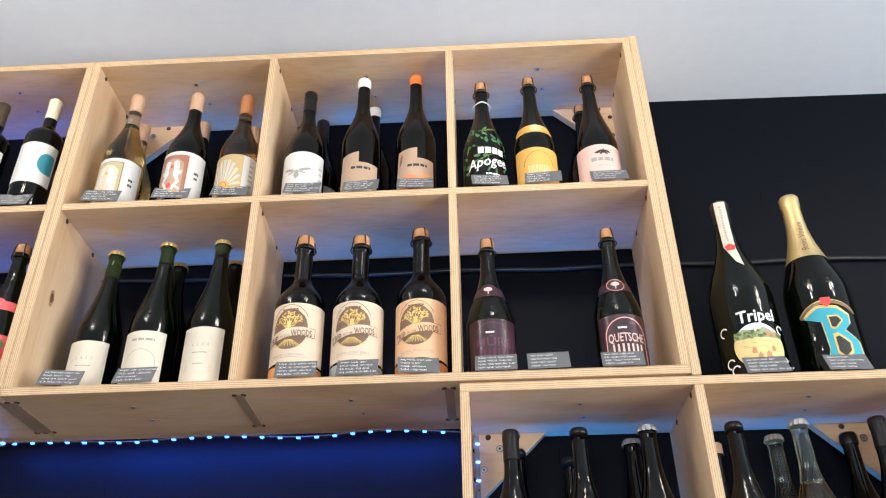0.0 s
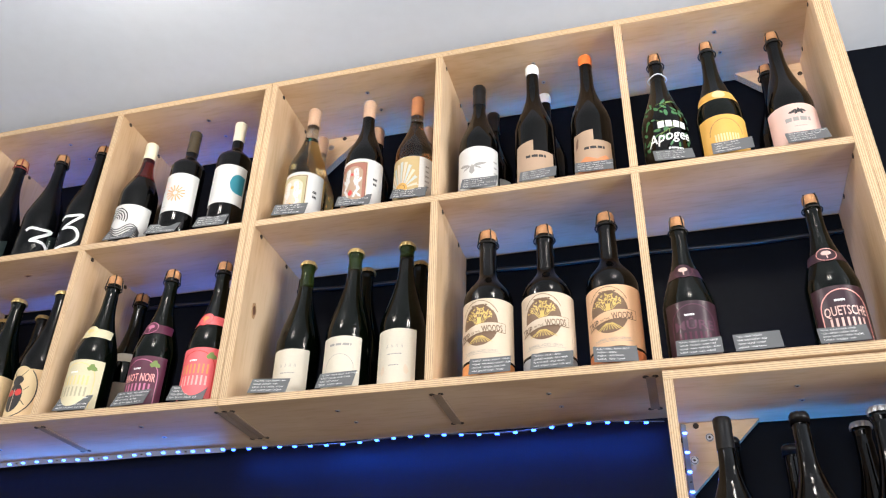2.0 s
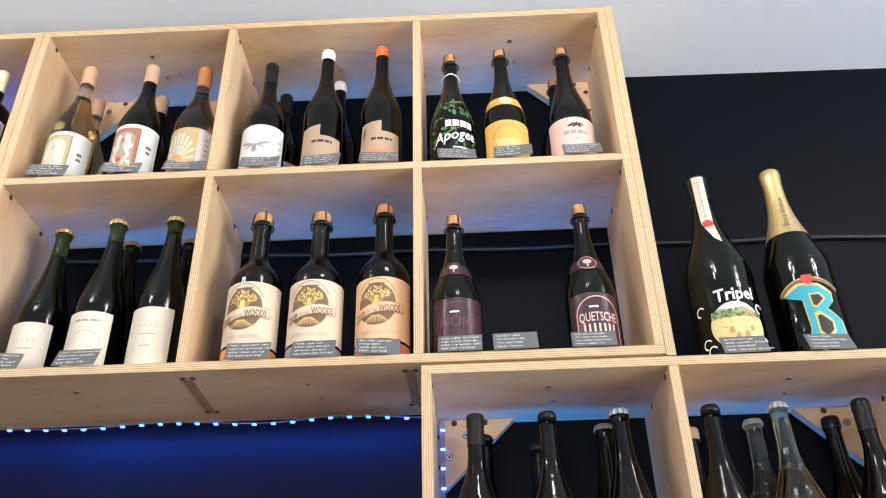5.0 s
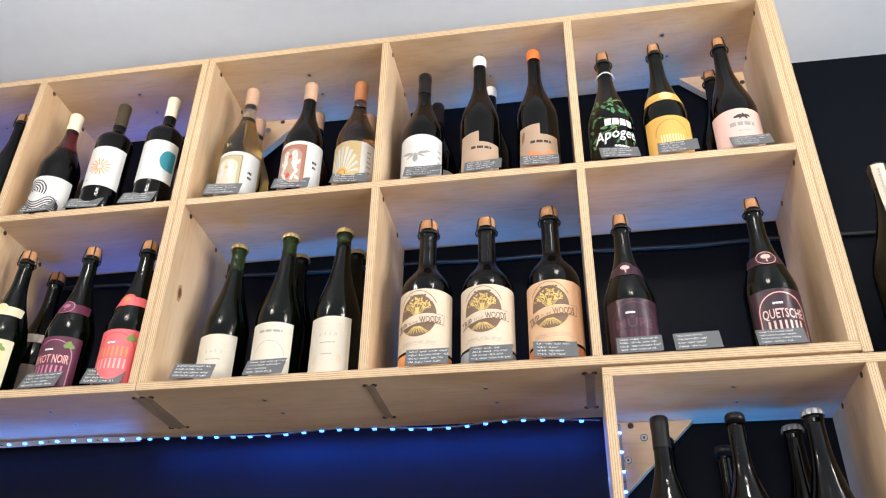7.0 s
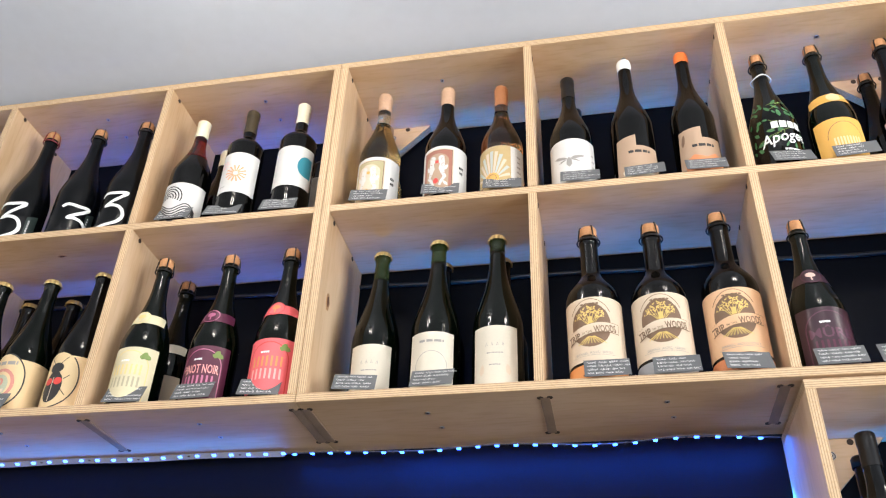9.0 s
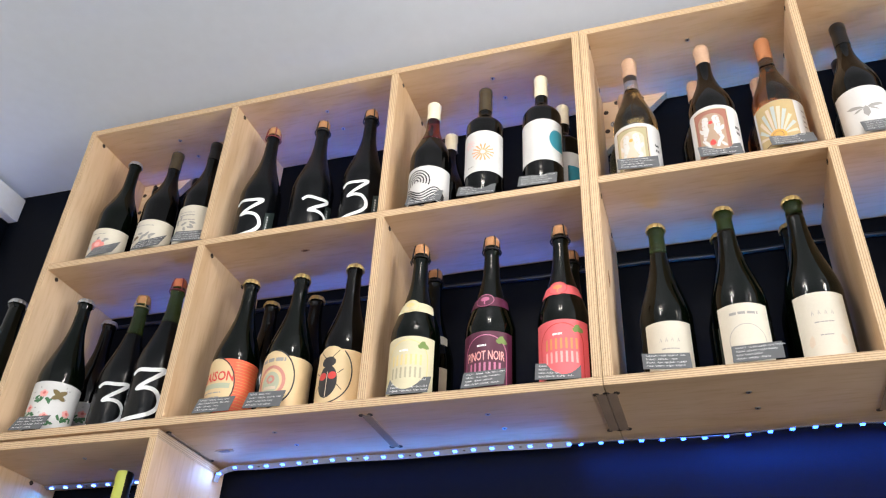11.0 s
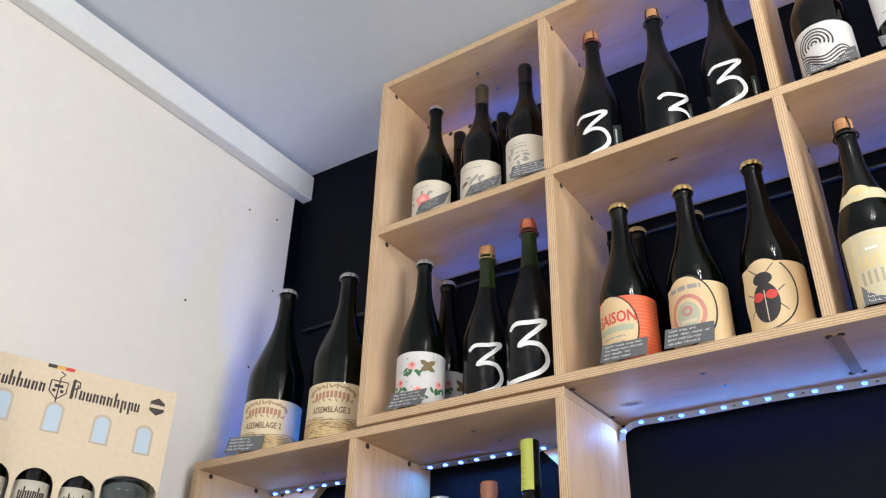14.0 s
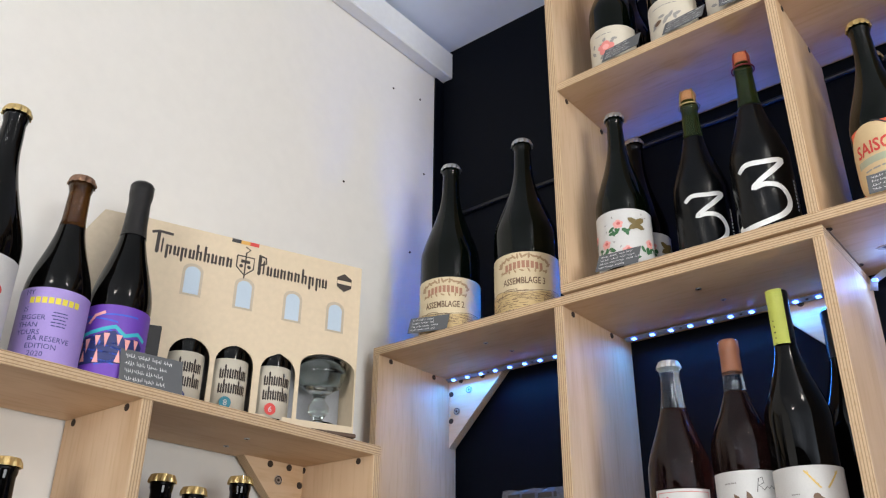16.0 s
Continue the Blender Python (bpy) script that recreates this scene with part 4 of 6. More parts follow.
rose_garden(Bottle(-1.835, ROW, DOWN, "champ", GREEN, ("crown", SILVER), 0.312, "green crown-capped bottle with a rose garden label", 14), 3)
rose_garden(Bottle(-1.847, BEHIND, DOWN, "champ", BLACKG, ("crown", SILVER), 0.314, "dark bottle with a floral label behind", 40), 4)
for x, y, hh, u, v, s, cork, wire in ((-1.712, 1.458, 0.318, 0.002, 0.062, 0.092, CORK, CAGE_GOLD), (-1.609, 1.430, 0.327, -0.004, 0.063, 0.102, CORK_RED, CAGE_RED)):
    b = Bottle(x, y, DOWN, "champ", FROST, ("cork", cork, wire), hh, "matte black corked bottle with a brushed white three", 22, level=(0.225, GREENNECK))
    three(b, u, v, s)
    b.paint(s_bars(0.0045, 9, 0.0058, 0.044, 0.080, 5, 0.6, 1.0), CHALK, "side_lettering", 0.0009)
    b.paint(s_disc(0.0065, 0.046, 0.018), RED, "red_seal", 0.0009)

# second hole: round-ended tan labels
SAND_OVAL = paint_mat("golden_sand_paper", 0.66, 0.49, 0.27)
b = Bottle(-1.441, ROW, DOWN, "champ", GREEN, ("crown", GOLD), 0.301, "dark crown-capped bottle with a red and tan label", 6)
b.paper(0.125, 0.106, 0.006, paint_mat("orange_red_label", 0.78, 0.12, 0.05), u=0.012)
bm = bmesh.new()
for k in range(17):
    s_line([(0.020, 0.010 + 0.006 * k), (0.072, 0.010 + 0.006 * k)], 0.0011, bm)
b.ink(bm, ORANGE, "leaf_print")
b.paper(0, 0, 0, SAND_OVAL, "oval_label", off=0.0009, shape=s_disc(0.043, -0.020, 0.060, 0.054))
b.ink(s_text("SAISON", 0.026, -0.010, 0.069, 0.064, bold=0.022), RED, "lettering")
b.ink(s_rect(0.062, 0.010, -0.014, 0.059), paint_mat("sage_print", 0.40, 0.42, 0.30), "ribbon_print")
b.ink(s_bars(0.045, 3, 0.009, -0.016, 0.046, 5, 0.25), GREY_INK)
b.paint(s_ring(0.044, 0.0022, -0.020, 0.060, 0.055, a0=-1.5, a1=1.4), INK, "black_outline", 0.0013)
b = Bottle(-1.331, ROW, DOWN, "champ", GREEN, ("crown", GOLD), 0.297, "dark crown-capped bottle with a tan crest label", 6)
b.paper(0.13, 0.100, 0.006, KRAFT, u=0.016)
b.paper(0, 0, 0, SAND_OVAL, "oval_label", off=0.0009, shape=s_disc(0.042, -0.012, 0.062, 0.054))
b.ink(s_ring(0.024, 0.006, -0.010, 0.056, 0.028), paint_mat("dusty_pink_print", 0.55, 0.22, 0.17), "crest_ring")
b.ink(s_disc(0.017, -0.010, 0.054, 0.021), paint_mat("sage_print", 0.40, 0.42, 0.30), "crest", 1)
b.ink(s_ring(0.006, 0.004, -0.010, 0.060), paint_mat("dusty_pink_print", 0.55, 0.22, 0.17), "crest", 2)
b.ink(s_rect(0.024, 0.006, -0.010, 0.044), CREAM, "crest", 2)
b.ink(s_bars(0.058, 1, 0.010, -0.012, 0.098, 5, 0.7), GREY_INK, "lettering_bars")
b.paint(s_ring(0.043, 0.0026, -0.012, 0.062, 0.055, a0=-1.5, a1=1.4), INK, "black_outline", 0.0013)
b = Bottle(-1.221, ROW, DOWN, "champ", BLACKG, ("crown", GOLD), 0.303, "dark crown-capped bottle with a beetle label", 6)
b.paper(0.125, 0.100, 0.006, KRAFT, u=0.014)
b.paper(0, 0, 0, SAND_OVAL, "oval_label", off=0.0009, shape=s_disc(0.041, -0.012, 0.060, 0.053))
b.ink(s_disc(0.0185, -0.012, 0.046, 0.030), INK, "beetle_body")
b.ink(s_disc(0.0135, -0.012, 0.082, 0.010), INK, "beetle_head")
bm = bmesh.new()
for sx in (-1, 1):
    s_line([(-0.012 + sx * 0.006, 0.090), (-0.012 + sx * 0.018, 0.103)], 0.0014, bm)
    s_line([(-0.012 + sx * 0.018, 0.060), (-0.012 + sx * 0.027, 0.068)], 0.0014, bm)
    s_line([(-0.012 + sx * 0.018, 0.040), (-0.012 + sx * 0.027, 0.030)], 0.0014, bm)
b.ink(bm, INK, "beetle_legs")
bm = s_disc(0.0075, -0.021, 0.056, 0.007)
s_disc(0.0075, -0.003, 0.056, 0.007, bm)
b.ink(bm, RED, "red_spots", 2)
b.ink(s_line([(-0.012, 0.018), (-0.012, 0.064)], 0.0015), CREAM, "wing_line", 2)
b.paint(s_ring(0.042, 0.0022, -0.012, 0.060, 0.054, a0=-1.5, a1=0.9), INK, "black_outline", 0.0013)
Bottle(-1.448, BEHIND, DOWN, "champ", BLACKG, ("crown", GOLD), 0.308, "dark crown-capped bottle behind the front row")
Bottle(-1.346, BEHIND, DOWN, "champ", BLACKG, ("crown", GOLD), 0.307, "dark crown-capped bottle behind the front row")

# third hole, and the sixth: arched labels and neck bands
def arched(x, y, hh, z, ground, line, top_mat, bottom_mat, label, word=None, spin=3, tree=None):
    b = Bottle(x, y, z, "champ", GREEN, ("cork", CORK), hh, label, spin)
    b.paper(0.098, 0.100, 0.006, ground)
    arch = [(-0.036, 0.008), (-0.036, 0.066)] + [(-0.036 * math.cos(a), 0.066 + 0.033 * math.sin(a)) for a in (math.pi * k / 14 for k in range(1, 14))] + [(0.036, 0.066), (0.036, 0.008)]
    b.ink(s_line(arch, 0.0018), line, "arch_line")
    if word:
        b.ink(s_text(word, 0.023, 0, 0.054, 0.064, bold=0.012), top_mat, "lettering")
    else:
        bm = bmesh.new()
        for k in range(7):
            s_rect(0.0034, 0.019, -0.024 + 0.008 * k, 0.063, bm)
        b.ink(bm, top_mat, "lettering_bars")
    bm = bmesh.new()
    for k in range(7):
        s_rect(0.0034, 0.019, -0.024 + 0.008 * k, 0.040, bm)
    b.ink(bm, bottom_mat, "brand_shape")
    b.ink(s_bars(0.016, 1, 0.007, -0.006, 0.080, 2, 0.5), CHALK, "small_lettering")
    if spin != 4:
        bm = s_leaf(0.013, 0.010, 0.026, 0.092, 60)
        s_leaf(0.013, 0.010, 0.031, 0.088, -20, bm)
        s_leaf(0.010, 0.008, 0.022, 0.087, 150, bm)
        b.ink(bm, LIME, "vine_leaf", 2)
    b.paper(0.085, 0.021, 0.158, ground, "neck_label")
    b.paper(0, 0, 0, ground, "neck_seal", off=0.0010, shape=s_disc(0.0165, -0.004, 0.171, 0.0150))
    b.ink(s_ring(0.0150, 0.0012, -0.004, 0.171, 0.0136), line, "seal_line")
    bm = s_disc(0.0075, -0.004, 0.174, 0.005)
    s_rect(0.002, 0.008, -0.004, 0.166, bm)
    b.ink(bm, tree or line, "tree_print")
    return b


arched(-1.083, 1.416, 0.313, DOWN, paint_mat("pale_lime_cream_paper", 0.62, 0.55, 0.36), SAND, SAND, paint_mat("faded_grey_print", 0.40, 0.36, 0.25), "green corked bottle with a cream arched label")
arched(-0.953, 1.428, 0.317, DOWN, PLUM, MAUVE, SALMON, MAUVE, "green corked bottle with a plum label", "PINOT NOIR")
arched(-0.827, 1.417, 0.313, DOWN, CORAL, RED, ORANGE, SALMON, "green corked bottle with a coral red label", tree=ORANGE)
arched(0.063, ROW, 0.293, DOWN, DARKPLUM, DIM, DIM, PLUM, "green corked bottle with a very dark plum label", "MÛRE", 4, PINK)
arched(0.289, ROW, 0.305, DOWN, DARKPLUM, SALMON, PINK, PINK, "green corked bottle with a dark damson label", "QUETSCHE", 4, PINK)
b = Bottle(-1.094, BEHIND, DOWN, "champ", GREEN, ("cork", CORK), 0.331, "green corked bottle behind the front row")
b.paper(0.09, 0.02, 0.155, IVORY, "neck_label").paper(0.095, 0.10, 0.006, CREAM)
Bottle(-0.826, BEHIND, DOWN, "champ", GREEN, ("cork", CORK), 0.331, "green corked bottle behind the front row")

# fourth hole: plain ivory labels
for x, y, hh, w, h, style, spin in ((-0.667, 1.470, 0.324, 0.078, 0.106, 0, 4), (-0.553, 1.443, 0.321, 0.082, 0.108, 1, 2), (-0.444, 1.436, 0.317, 0.080, 0.108, 2, 0)):
    b = Bottle(x, y, DOWN, "champ", GREEN, ("crown", GOLD), hh, "dark green crown-capped bottle with a plain ivory label", spin, level=(0.262 + 0.01 * style, GREENNECK))
    b.paper(w, h, 0.005, IVORY)
    if style == 1:
        b.ink(s_bars(0.05, 1, 0.009, 0, 0.096, 5, 0.5), GREY_INK, "lettering_bars")
        b.ink(s_ring(0.027, 0.0009, 0.001, 0.050), GREY_INK, "thin_ring")
    else:
        bm = bmesh.new()
        for k in range(4):
            s_line([(-0.0150 + 0.009 * k, h * 0.70), (-0.0135 + 0.009 * k, h * 0.76), (-0.0120 + 0.009 * k, h * 0.70)], 0.0009, bm)
        b.ink(bm, GREY_INK, "brand_shape")
        b.ink(s_bars(0.030, 1, 0.006, 0, h * 0.585, 6, 0.32), GREY_INK, "lettering_bars")
        if style == 2:
            for u, tilt in ((-0.022, 80), (0.022, 100)):
                b.ink(s_leaf(0.020, 0.009, u, 0.034, tilt), CREAM, "faint_figure")
            b.ink(s_bars(0.02, 1, 0.005, 0, 0.042, 6, 0.4), GREY_INK)
for x in (-0.560, -0.445):
    Bottle(x, BEHIND, DOWN, "champ", GREEN, ("crown", GOLD), 0.327, "dark green crown-capped bottle behind the front row")

# fifth hole: stout brown bottles with a tree crest
for x, hh, foot, spin in ((-0.282, 0.315, ORANGE, -6), (-0.175, 0.311, paint_mat("slate_blue_label", 0.32, 0.33, 0.34), -2), (-0.061, 0.322, paint_mat("terracotta_print", 0.62, 0.22, 0.09), -6)):
    ground = CREAM if x < -0.1 else paint_mat("peach_paper", 0.70, 0.43, 0.25)
    b = Bottle(x, ROW, DOWN, "stout", BLACKG, ("cork", CORK), hh, "stout brown corked bottle with a cream tree-crest label", spin)
    b.paper(0.145, 0.114, 0.036, ground)
    b.ink(s_disc(0.033, -0.002, 0.100, 0.040), BROWN_INK, "crest_oval")
    bm = bmesh.new()
    rng = random.Random(31)
    for _ in range(120):
        a, q = rng.uniform(0.05, math.pi - 0.05), rng.uniform(0.35, 1.0)
        s_disc(rng.uniform(0.0007, 0.0016), -0.002 + 0.026 * q * math.cos(a), 0.110 + 0.024 * q * math.sin(a), bm=bm, n=7)
    for k in range(9):
        s_line([(-0.002 + (k - 4) * 0.0012, 0.100), (-0.002 + (k - 4) * 0.0052, 0.120)], 0.0009, bm)
        s_line([(-0.002 + (k - 4) * 0.0012, 0.078), (-0.002 + (k - 4) * 0.0056, 0.066)], 0.0013, bm)
    s_rect(0.007, 0.020, -0.002, 0.104, bm)
    b.ink(bm, GOLD_INK, "tree_print", 2)
    b.ink(s_line([(-0.045 + 0.0075 * k, 0.079 + 0.006 * math.sin(k / 12 * math.pi) + 0.0012 * k) for k in range(13)], 0.0185), BROWN_INK, "banner_edge", 3)
    b.ink(s_line([(-0.046 + 0.0075 * k, 0.079 + 0.006 * math.sin(k / 12 * math.pi) + 0.0012 * k) for k in range(13)], 0.0165), ground, "banner", 4)
    b.ink(s_text("TRIP", 0.0175, -0.030, 0.0745, 0.023, turn=10, bold=0.02), BROWN_INK, "lettering", 5)
    b.ink(s_text("IN THE", 0.006, -0.008, 0.0835, 0.016, turn=8), BROWN_INK, "lettering", 5)
    b.ink(s_text("WOODS", 0.0175, 0.021, 0.0850, 0.036, turn=5, bold=0.02), BROWN_INK, "lettering", 5)
    b.ink(s_ring(0.036, 0.0075, -0.002, 0.098, 0.044, a0=0.75, a1=2.4), ground, "upper_banner", 3)
    b.ink(s_ring(0.0375, 0.0012, -0.002, 0.098, 0.048, a0=0.55, a1=2.6), BROWN_INK, "banner_line", 4)
    b.ink(s_bars(0.040, 1, 0.006, -0.002, 0.137, 4, 0.5), BROWN_INK, "brand_shape", 4)
    b.ink(s_text("BARREL AGED SERIES", 0.0062, 0, 0.0475, 0.060), GREY_INK, "lettering")
    b.ink(s_line([(-0.036, 0.0455), (0.036, 0.0455)], 0.0006), GREY_INK, "rule")
    b.paper(0.145, 0.026, 0.005, foot, "foot_label")
    b.ink(s_bars(0.05, 2, 0.008, 0, 0.021, 4, 0.4), BROWN_INK)

# magnums on the lower shelf's top
TOPZ = 2.3675
b = Bottle(0.514, 1.445, TOPZ, "magnum", GREEN, ("foil", BLACKFOIL, 0.05), 0.385, "large dark green bottle with a painted harvest scene", -13)
b.paint(s_rect(0.019, 0.110, 0, 0.325), IVORY, "neck_strip", 0.0026)
b.paint(s_poly([(-0.0095, 0.272), (0.0095, 0.272), (0.016, 0.222), (0.004, 0.232)]), IVORY, "neck_strip_end", 0.0014)
b.paint(s_flower(0.009, 0.001, 0.270), RED, "red_seal", 0.0032)
b.paint(s_bars(0.0055, 14, 0.006, 0.0, 0.366, 4, 0.6), GREY_INK, "strip_lettering", 0.0030)
b.paint(s_disc(0.044, 0.010, 0.058, 0.042), paint_mat("pale_sky_print", 0.66, 0.72, 0.72), "picture_sky", 0.0005)
b.paint(s_poly([(0.010 + 0.044 * math.cos(a), min(0.072, 0.058 + 0.042 * math.sin(a))) for a in (2 * math.pi * k / 30 for k in range(30))]), SAND, "picture_field", 0.0008)
b.paint(s_poly([(-0.030, 0.072), (0.050, 0.072), (0.052, 0.080), (0.034, 0.086), (0.020, 0.092), (0.006, 0.084), (-0.014, 0.090), (-0.031, 0.080)]), paint_mat("far_hill_print", 0.30, 0.34, 0.20), "picture_hills", 0.0010)
rng = random.Random(8)
for mat, count, lift in ((LIME, 46, 0.0012), (paint_mat("deep_olive_print", 0.09, 0.12, 0.03), 30, 0.0014)):
    bm = bmesh.new()
    for _ in range(count):
        u = rng.uniform(-0.030, 0.050)
        s_disc(rng.uniform(0.0012, 0.0032), u, 0.073 + rng.uniform(0, 0.013) * (1.0 if u < 0.012 else 0.5), bm=bm, n=7)
    b.paint(bm, mat, "picture_trees", lift)
bm = bmesh.new()
for _ in range(60):
    u, v = rng.uniform(-0.028, 0.046), rng.uniform(0.026, 0.068)
    s_line([(u, v), (u + rng.uniform(0.004, 0.010), v + rng.uniform(-0.001, 0.001))], 0.0008, bm)
b.paint(bm, paint_mat("straw_shadow_print", 0.50, 0.33, 0.12), "farm_lines", 0.0012)
for u, v, k in ((-0.002, 0.050, 0.8), (0.020, 0.040, 1.0), (0.006, 0.038, 0.9), (0.030, 0.052, 0.7), (0.036, 0.078, 0.8), (0.026, 0.080, 0.7)):
    b.paint(s_poly([(u - 0.005 * k, v - 0.008 * k), (u + 0.005 * k, v - 0.008 * k), (u + 0.004 * k, v + 0.003 * k), (u, v + 0.008 * k), (u - 0.004 * k, v + 0.003 * k)]), paint_mat("haystack_print", 0.50, 0.22, 0.10), "picture_haystack", 0.0016)
b.paint(s_text("Tripel", 0.031, 0.014, 0.104, 0.066, 0.1, 4, bold=0.02), CHALK, "lettering", 0.0008)
bm = bmesh.new()
for u, v in ((-0.046, 0.036), (-0.038, 0.022), (0.052, 0.030), (-0.048, 0.095), (0.056, 0.090)):
    s_ring(0.008, 0.0025, u, v, bm=bm, a0=0.4, a1=4.6, n=14)
b.paint(bm, CHALK, "scrolls", 0.0008)
b = Bottle(0.649, 1.445, TOPZ, "magnum", GREEN, ("foil", GOLDFOIL, 0.150), 0.393, "large dark green bottle with gold foil and a teal emblem", -14)
b.paint(s_text("Bons Voeux", 0.0155, 0.006, 0.290, 0.070, turn=88), BROWN_INK, "lettering", 0.0024)
b.paint(s_ring(0.060, 0.006, 0.002, 0.085, 0.050, a0=0.65, a1=2.5), BROWN_INK, "arc_band", 0.0005)
b.paint(s_ring(0.060, 0.0012, 0.002, 0.089, 0.050, a0=0.65, a1=2.5), GOLD_INK, "arc_line", 0.0009)
b.paint(s_poly([(-0.006, 0.144), (0.010, 0.144), (0.010, 0.132), (0.002, 0.125), (-0.006, 0.132)]), RED, "crest", 0.0012)
outer = [(-0.040, 0.112), (-0.014, 0.126), (0.016, 0.122), (0.034, 0.108), (0.032, 0.092), (0.020, 0.080), (0.040, 0.062), (0.042, 0.040), (0.024, 0.020), (0.000, 0.014), (-0.018, 0.024), (-0.010, 0.050), (-0.012, 0.098)]
for off, mat, k, name in ((0.0005, GOLD_INK, 1.10, "emblem_edge"), (0.0009, SKYTEAL, 1.0, "emblem")):
    b.paint(s_poly([(0.004 + (u - 0.004) * k, 0.070 + (v - 0.070) * k) for u, v in outer]), mat, name, off)
for k, name, mat in ((1.35, "counter_edge", GOLD_INK), (1.0, "counter", INK)):
    for hole, cu_, cv_ in (([(0.000, 0.106), (0.013, 0.106), (0.018, 0.098), (0.006, 0.086), (0.001, 0.088)], 0.007, 0.097), ([(0.002, 0.068), (0.008, 0.070), (0.022, 0.056), (0.021, 0.042), (0.010, 0.032), (0.002, 0.042)], 0.011, 0.051)):
        b.paint(s_poly([(cu_ + (u - cu_) * k, cv_ + (v - cv_) * k) for u, v in hole]), mat, name, 0.0013 if k > 1 else 0.0017)

# magnums beside the white wall
for x, hh, num, spin in ((-2.201, 0.372, "ASSEMBLAGE 2", 28), (-2.030, 0.362, "ASSEMBLAGE 3", 28)):
    b = Bottle(x, 1.440, TOPZ, "magnum", GREEN, ("crown", SILVER), hh, "large dark green bottle with a cream farm-scene label", spin)
    b.paper(0.20, 0.102, 0.006, paint_mat("straw_paper", 0.66, 0.54, 0.34))
    b.ink(s_text(num, 0.0165, 0, 0.050, 0.074, bold=0.02), BROWN_INK, "lettering")
    bm = bmesh.new()
    for k in range(9):
        s_rect(0.0054, 0.0130, -0.030 + 0.0075 * k, 0.081 + 0.004 * math.sin(math.pi * k / 8), bm)
    b.ink(bm, paint_mat("faded_rose_print", 0.42, 0.20, 0.12), "brand_shape")
    bm = bmesh.new()
    rng = random.Random(3)
    for k in range(22):
        a = math.pi * k / 21
        s_leaf(0.012, 0.004, 0.044 * math.cos(a), 0.086 + 0.015 * math.sin(a), rng.uniform(0, 180), bm)
        if k % 2:
            s_leaf(0.010, 0.003, 0.04 * math.cos(a), 0.074, rng.uniform(0, 180), bm)
    b.ink(bm, paint_mat("faded_brown_print", 0.38, 0.24, 0.13), "leaf_garland")
    b.ink(s_poly([(-0.10, 0.006), (0.10, 0.006), (0.10, 0.038), (0.05, 0.040), (0.0, 0.034), (-0.05, 0.042), (-0.10, 0.036)]), paint_mat("ripe_straw_print", 0.60, 0.43, 0.20), "farm_scene")
    bm = bmesh.new()
    for k in range(210):
        u, v = rng.uniform(-0.085, 0.085), rng.uniform(0.009, 0.038)
        s_line([(u, v), (u + rng.uniform(0.004, 0.012), v + rng.uniform(-0.001, 0.001))], 0.0006, bm)
    for k in range(5):
        s_ring(0.0026 * (k + 1), 0.0007, 0.046, 0.022, bm=bm, n=20)
    s_line([(-0.040, 0.030), (-0.040, 0.037), (-0.030, 0.042), (-0.012, 0.041), (-0.010, 0.033)], 0.0010, bm)
    s_line([(-0.090, 0.038), (-0.05, 0.042), (0.0, 0.036), (0.05, 0.041), (0.090, 0.038)], 0.0009, bm)
    b.ink(bm, BROWN_INK, "farm_lines", 2)

# bottles in the shelf under the magnums
LOWZ = 1.9875
for x, y, hh, kind, mat, top, level in (
    (0.086, ROW, 0.318, "burg", BLACKG, ("capsule", BLACKFOIL, 0.05), None),
    (0.198, ROW, 0.318, "burg", BLACKG, ("foil", BLACKFOIL, 0.012), None),
    (0.310, ROW, 0.319, "champ", BLACKG, ("crown", SILVER), None),
    (0.451, ROW, 0.320, "burg", BLACKG, ("foil", BLACKFOIL, 0.012), None),
    (0.555, ROW, 0.321, "burg", ROSEWINE, ("crown", SILVER), (0.215, CLEARGREEN)),
    (0.682, ROW, 0.321, "burg", BLACKG, ("capsule", BLACKFOIL, 0.05), None),
    (0.100, BEHIND, 0.318, "burg", BLACKG, ("foil", BLACKFOIL, 0.012), None),
    (0.190, BEHIND, 0.300, "burg", BLACKG, ("foil", BLACKFOIL, 0.012), None),
    (0.300, BEHIND, 0.330, "champ", BLACKG, ("crown", SILVER), None),
    (0.440, BEHIND, 0.318, "burg", BLACKG, ("capsule", TANWAX, 0.02), None),
    (0.545, BEHIND, 0.330, "burg", ROSEWINE, ("crown", SILVER), (0.20, CLEARGREEN)),
    (0.672, BEHIND, 0.330, "burg", BLACKG, ("foil", BLACKFOIL, 0.02), None),
):
    Bottle(x, y, LOWZ, kind, mat, top, hh, "pale wine in a clear crown-capped bottle" if mat is ROSEWINE else "dark glass bottle with a narrow neck", 0, "bottles in the lower shelf", level=level)
# and in the one beside the white wall
b = Bottle(-1.786, ROW, LOWZ, "champ", PINKBROWN, ("crown", SILVER), 0.262, "clear crown-capped bottle of pink-brown drink", 25, "bottles in the lower shelf", level=(0.19, CLEAR))
b.paper(0.078, 0.066, 0.009, WHITE).ink(s_line([(-0.035, 0.013), (-0.035, 0.071), (0.035, 0.071), (0.035, 0.013), (-0.035, 0.013)], 0.0009), RED, "border_line").ink(s_text("10", 0.011, -0.024, 0.058), RED, "lettering")
b = Bottle(-1.695, ROW, LOWZ, "burg", PINKBROWN, ("capsule", paint_mat("rust_cork", 0.26, 0.10, 0.05, 0.22), 0.046), 0.274, "clear bottle of rose wine with a rust-brown cork", 25, "bottles in the lower shelf", level=(0.20, CLEAR))
b.paper(0.115, 0.083, 0.006, WHITE)
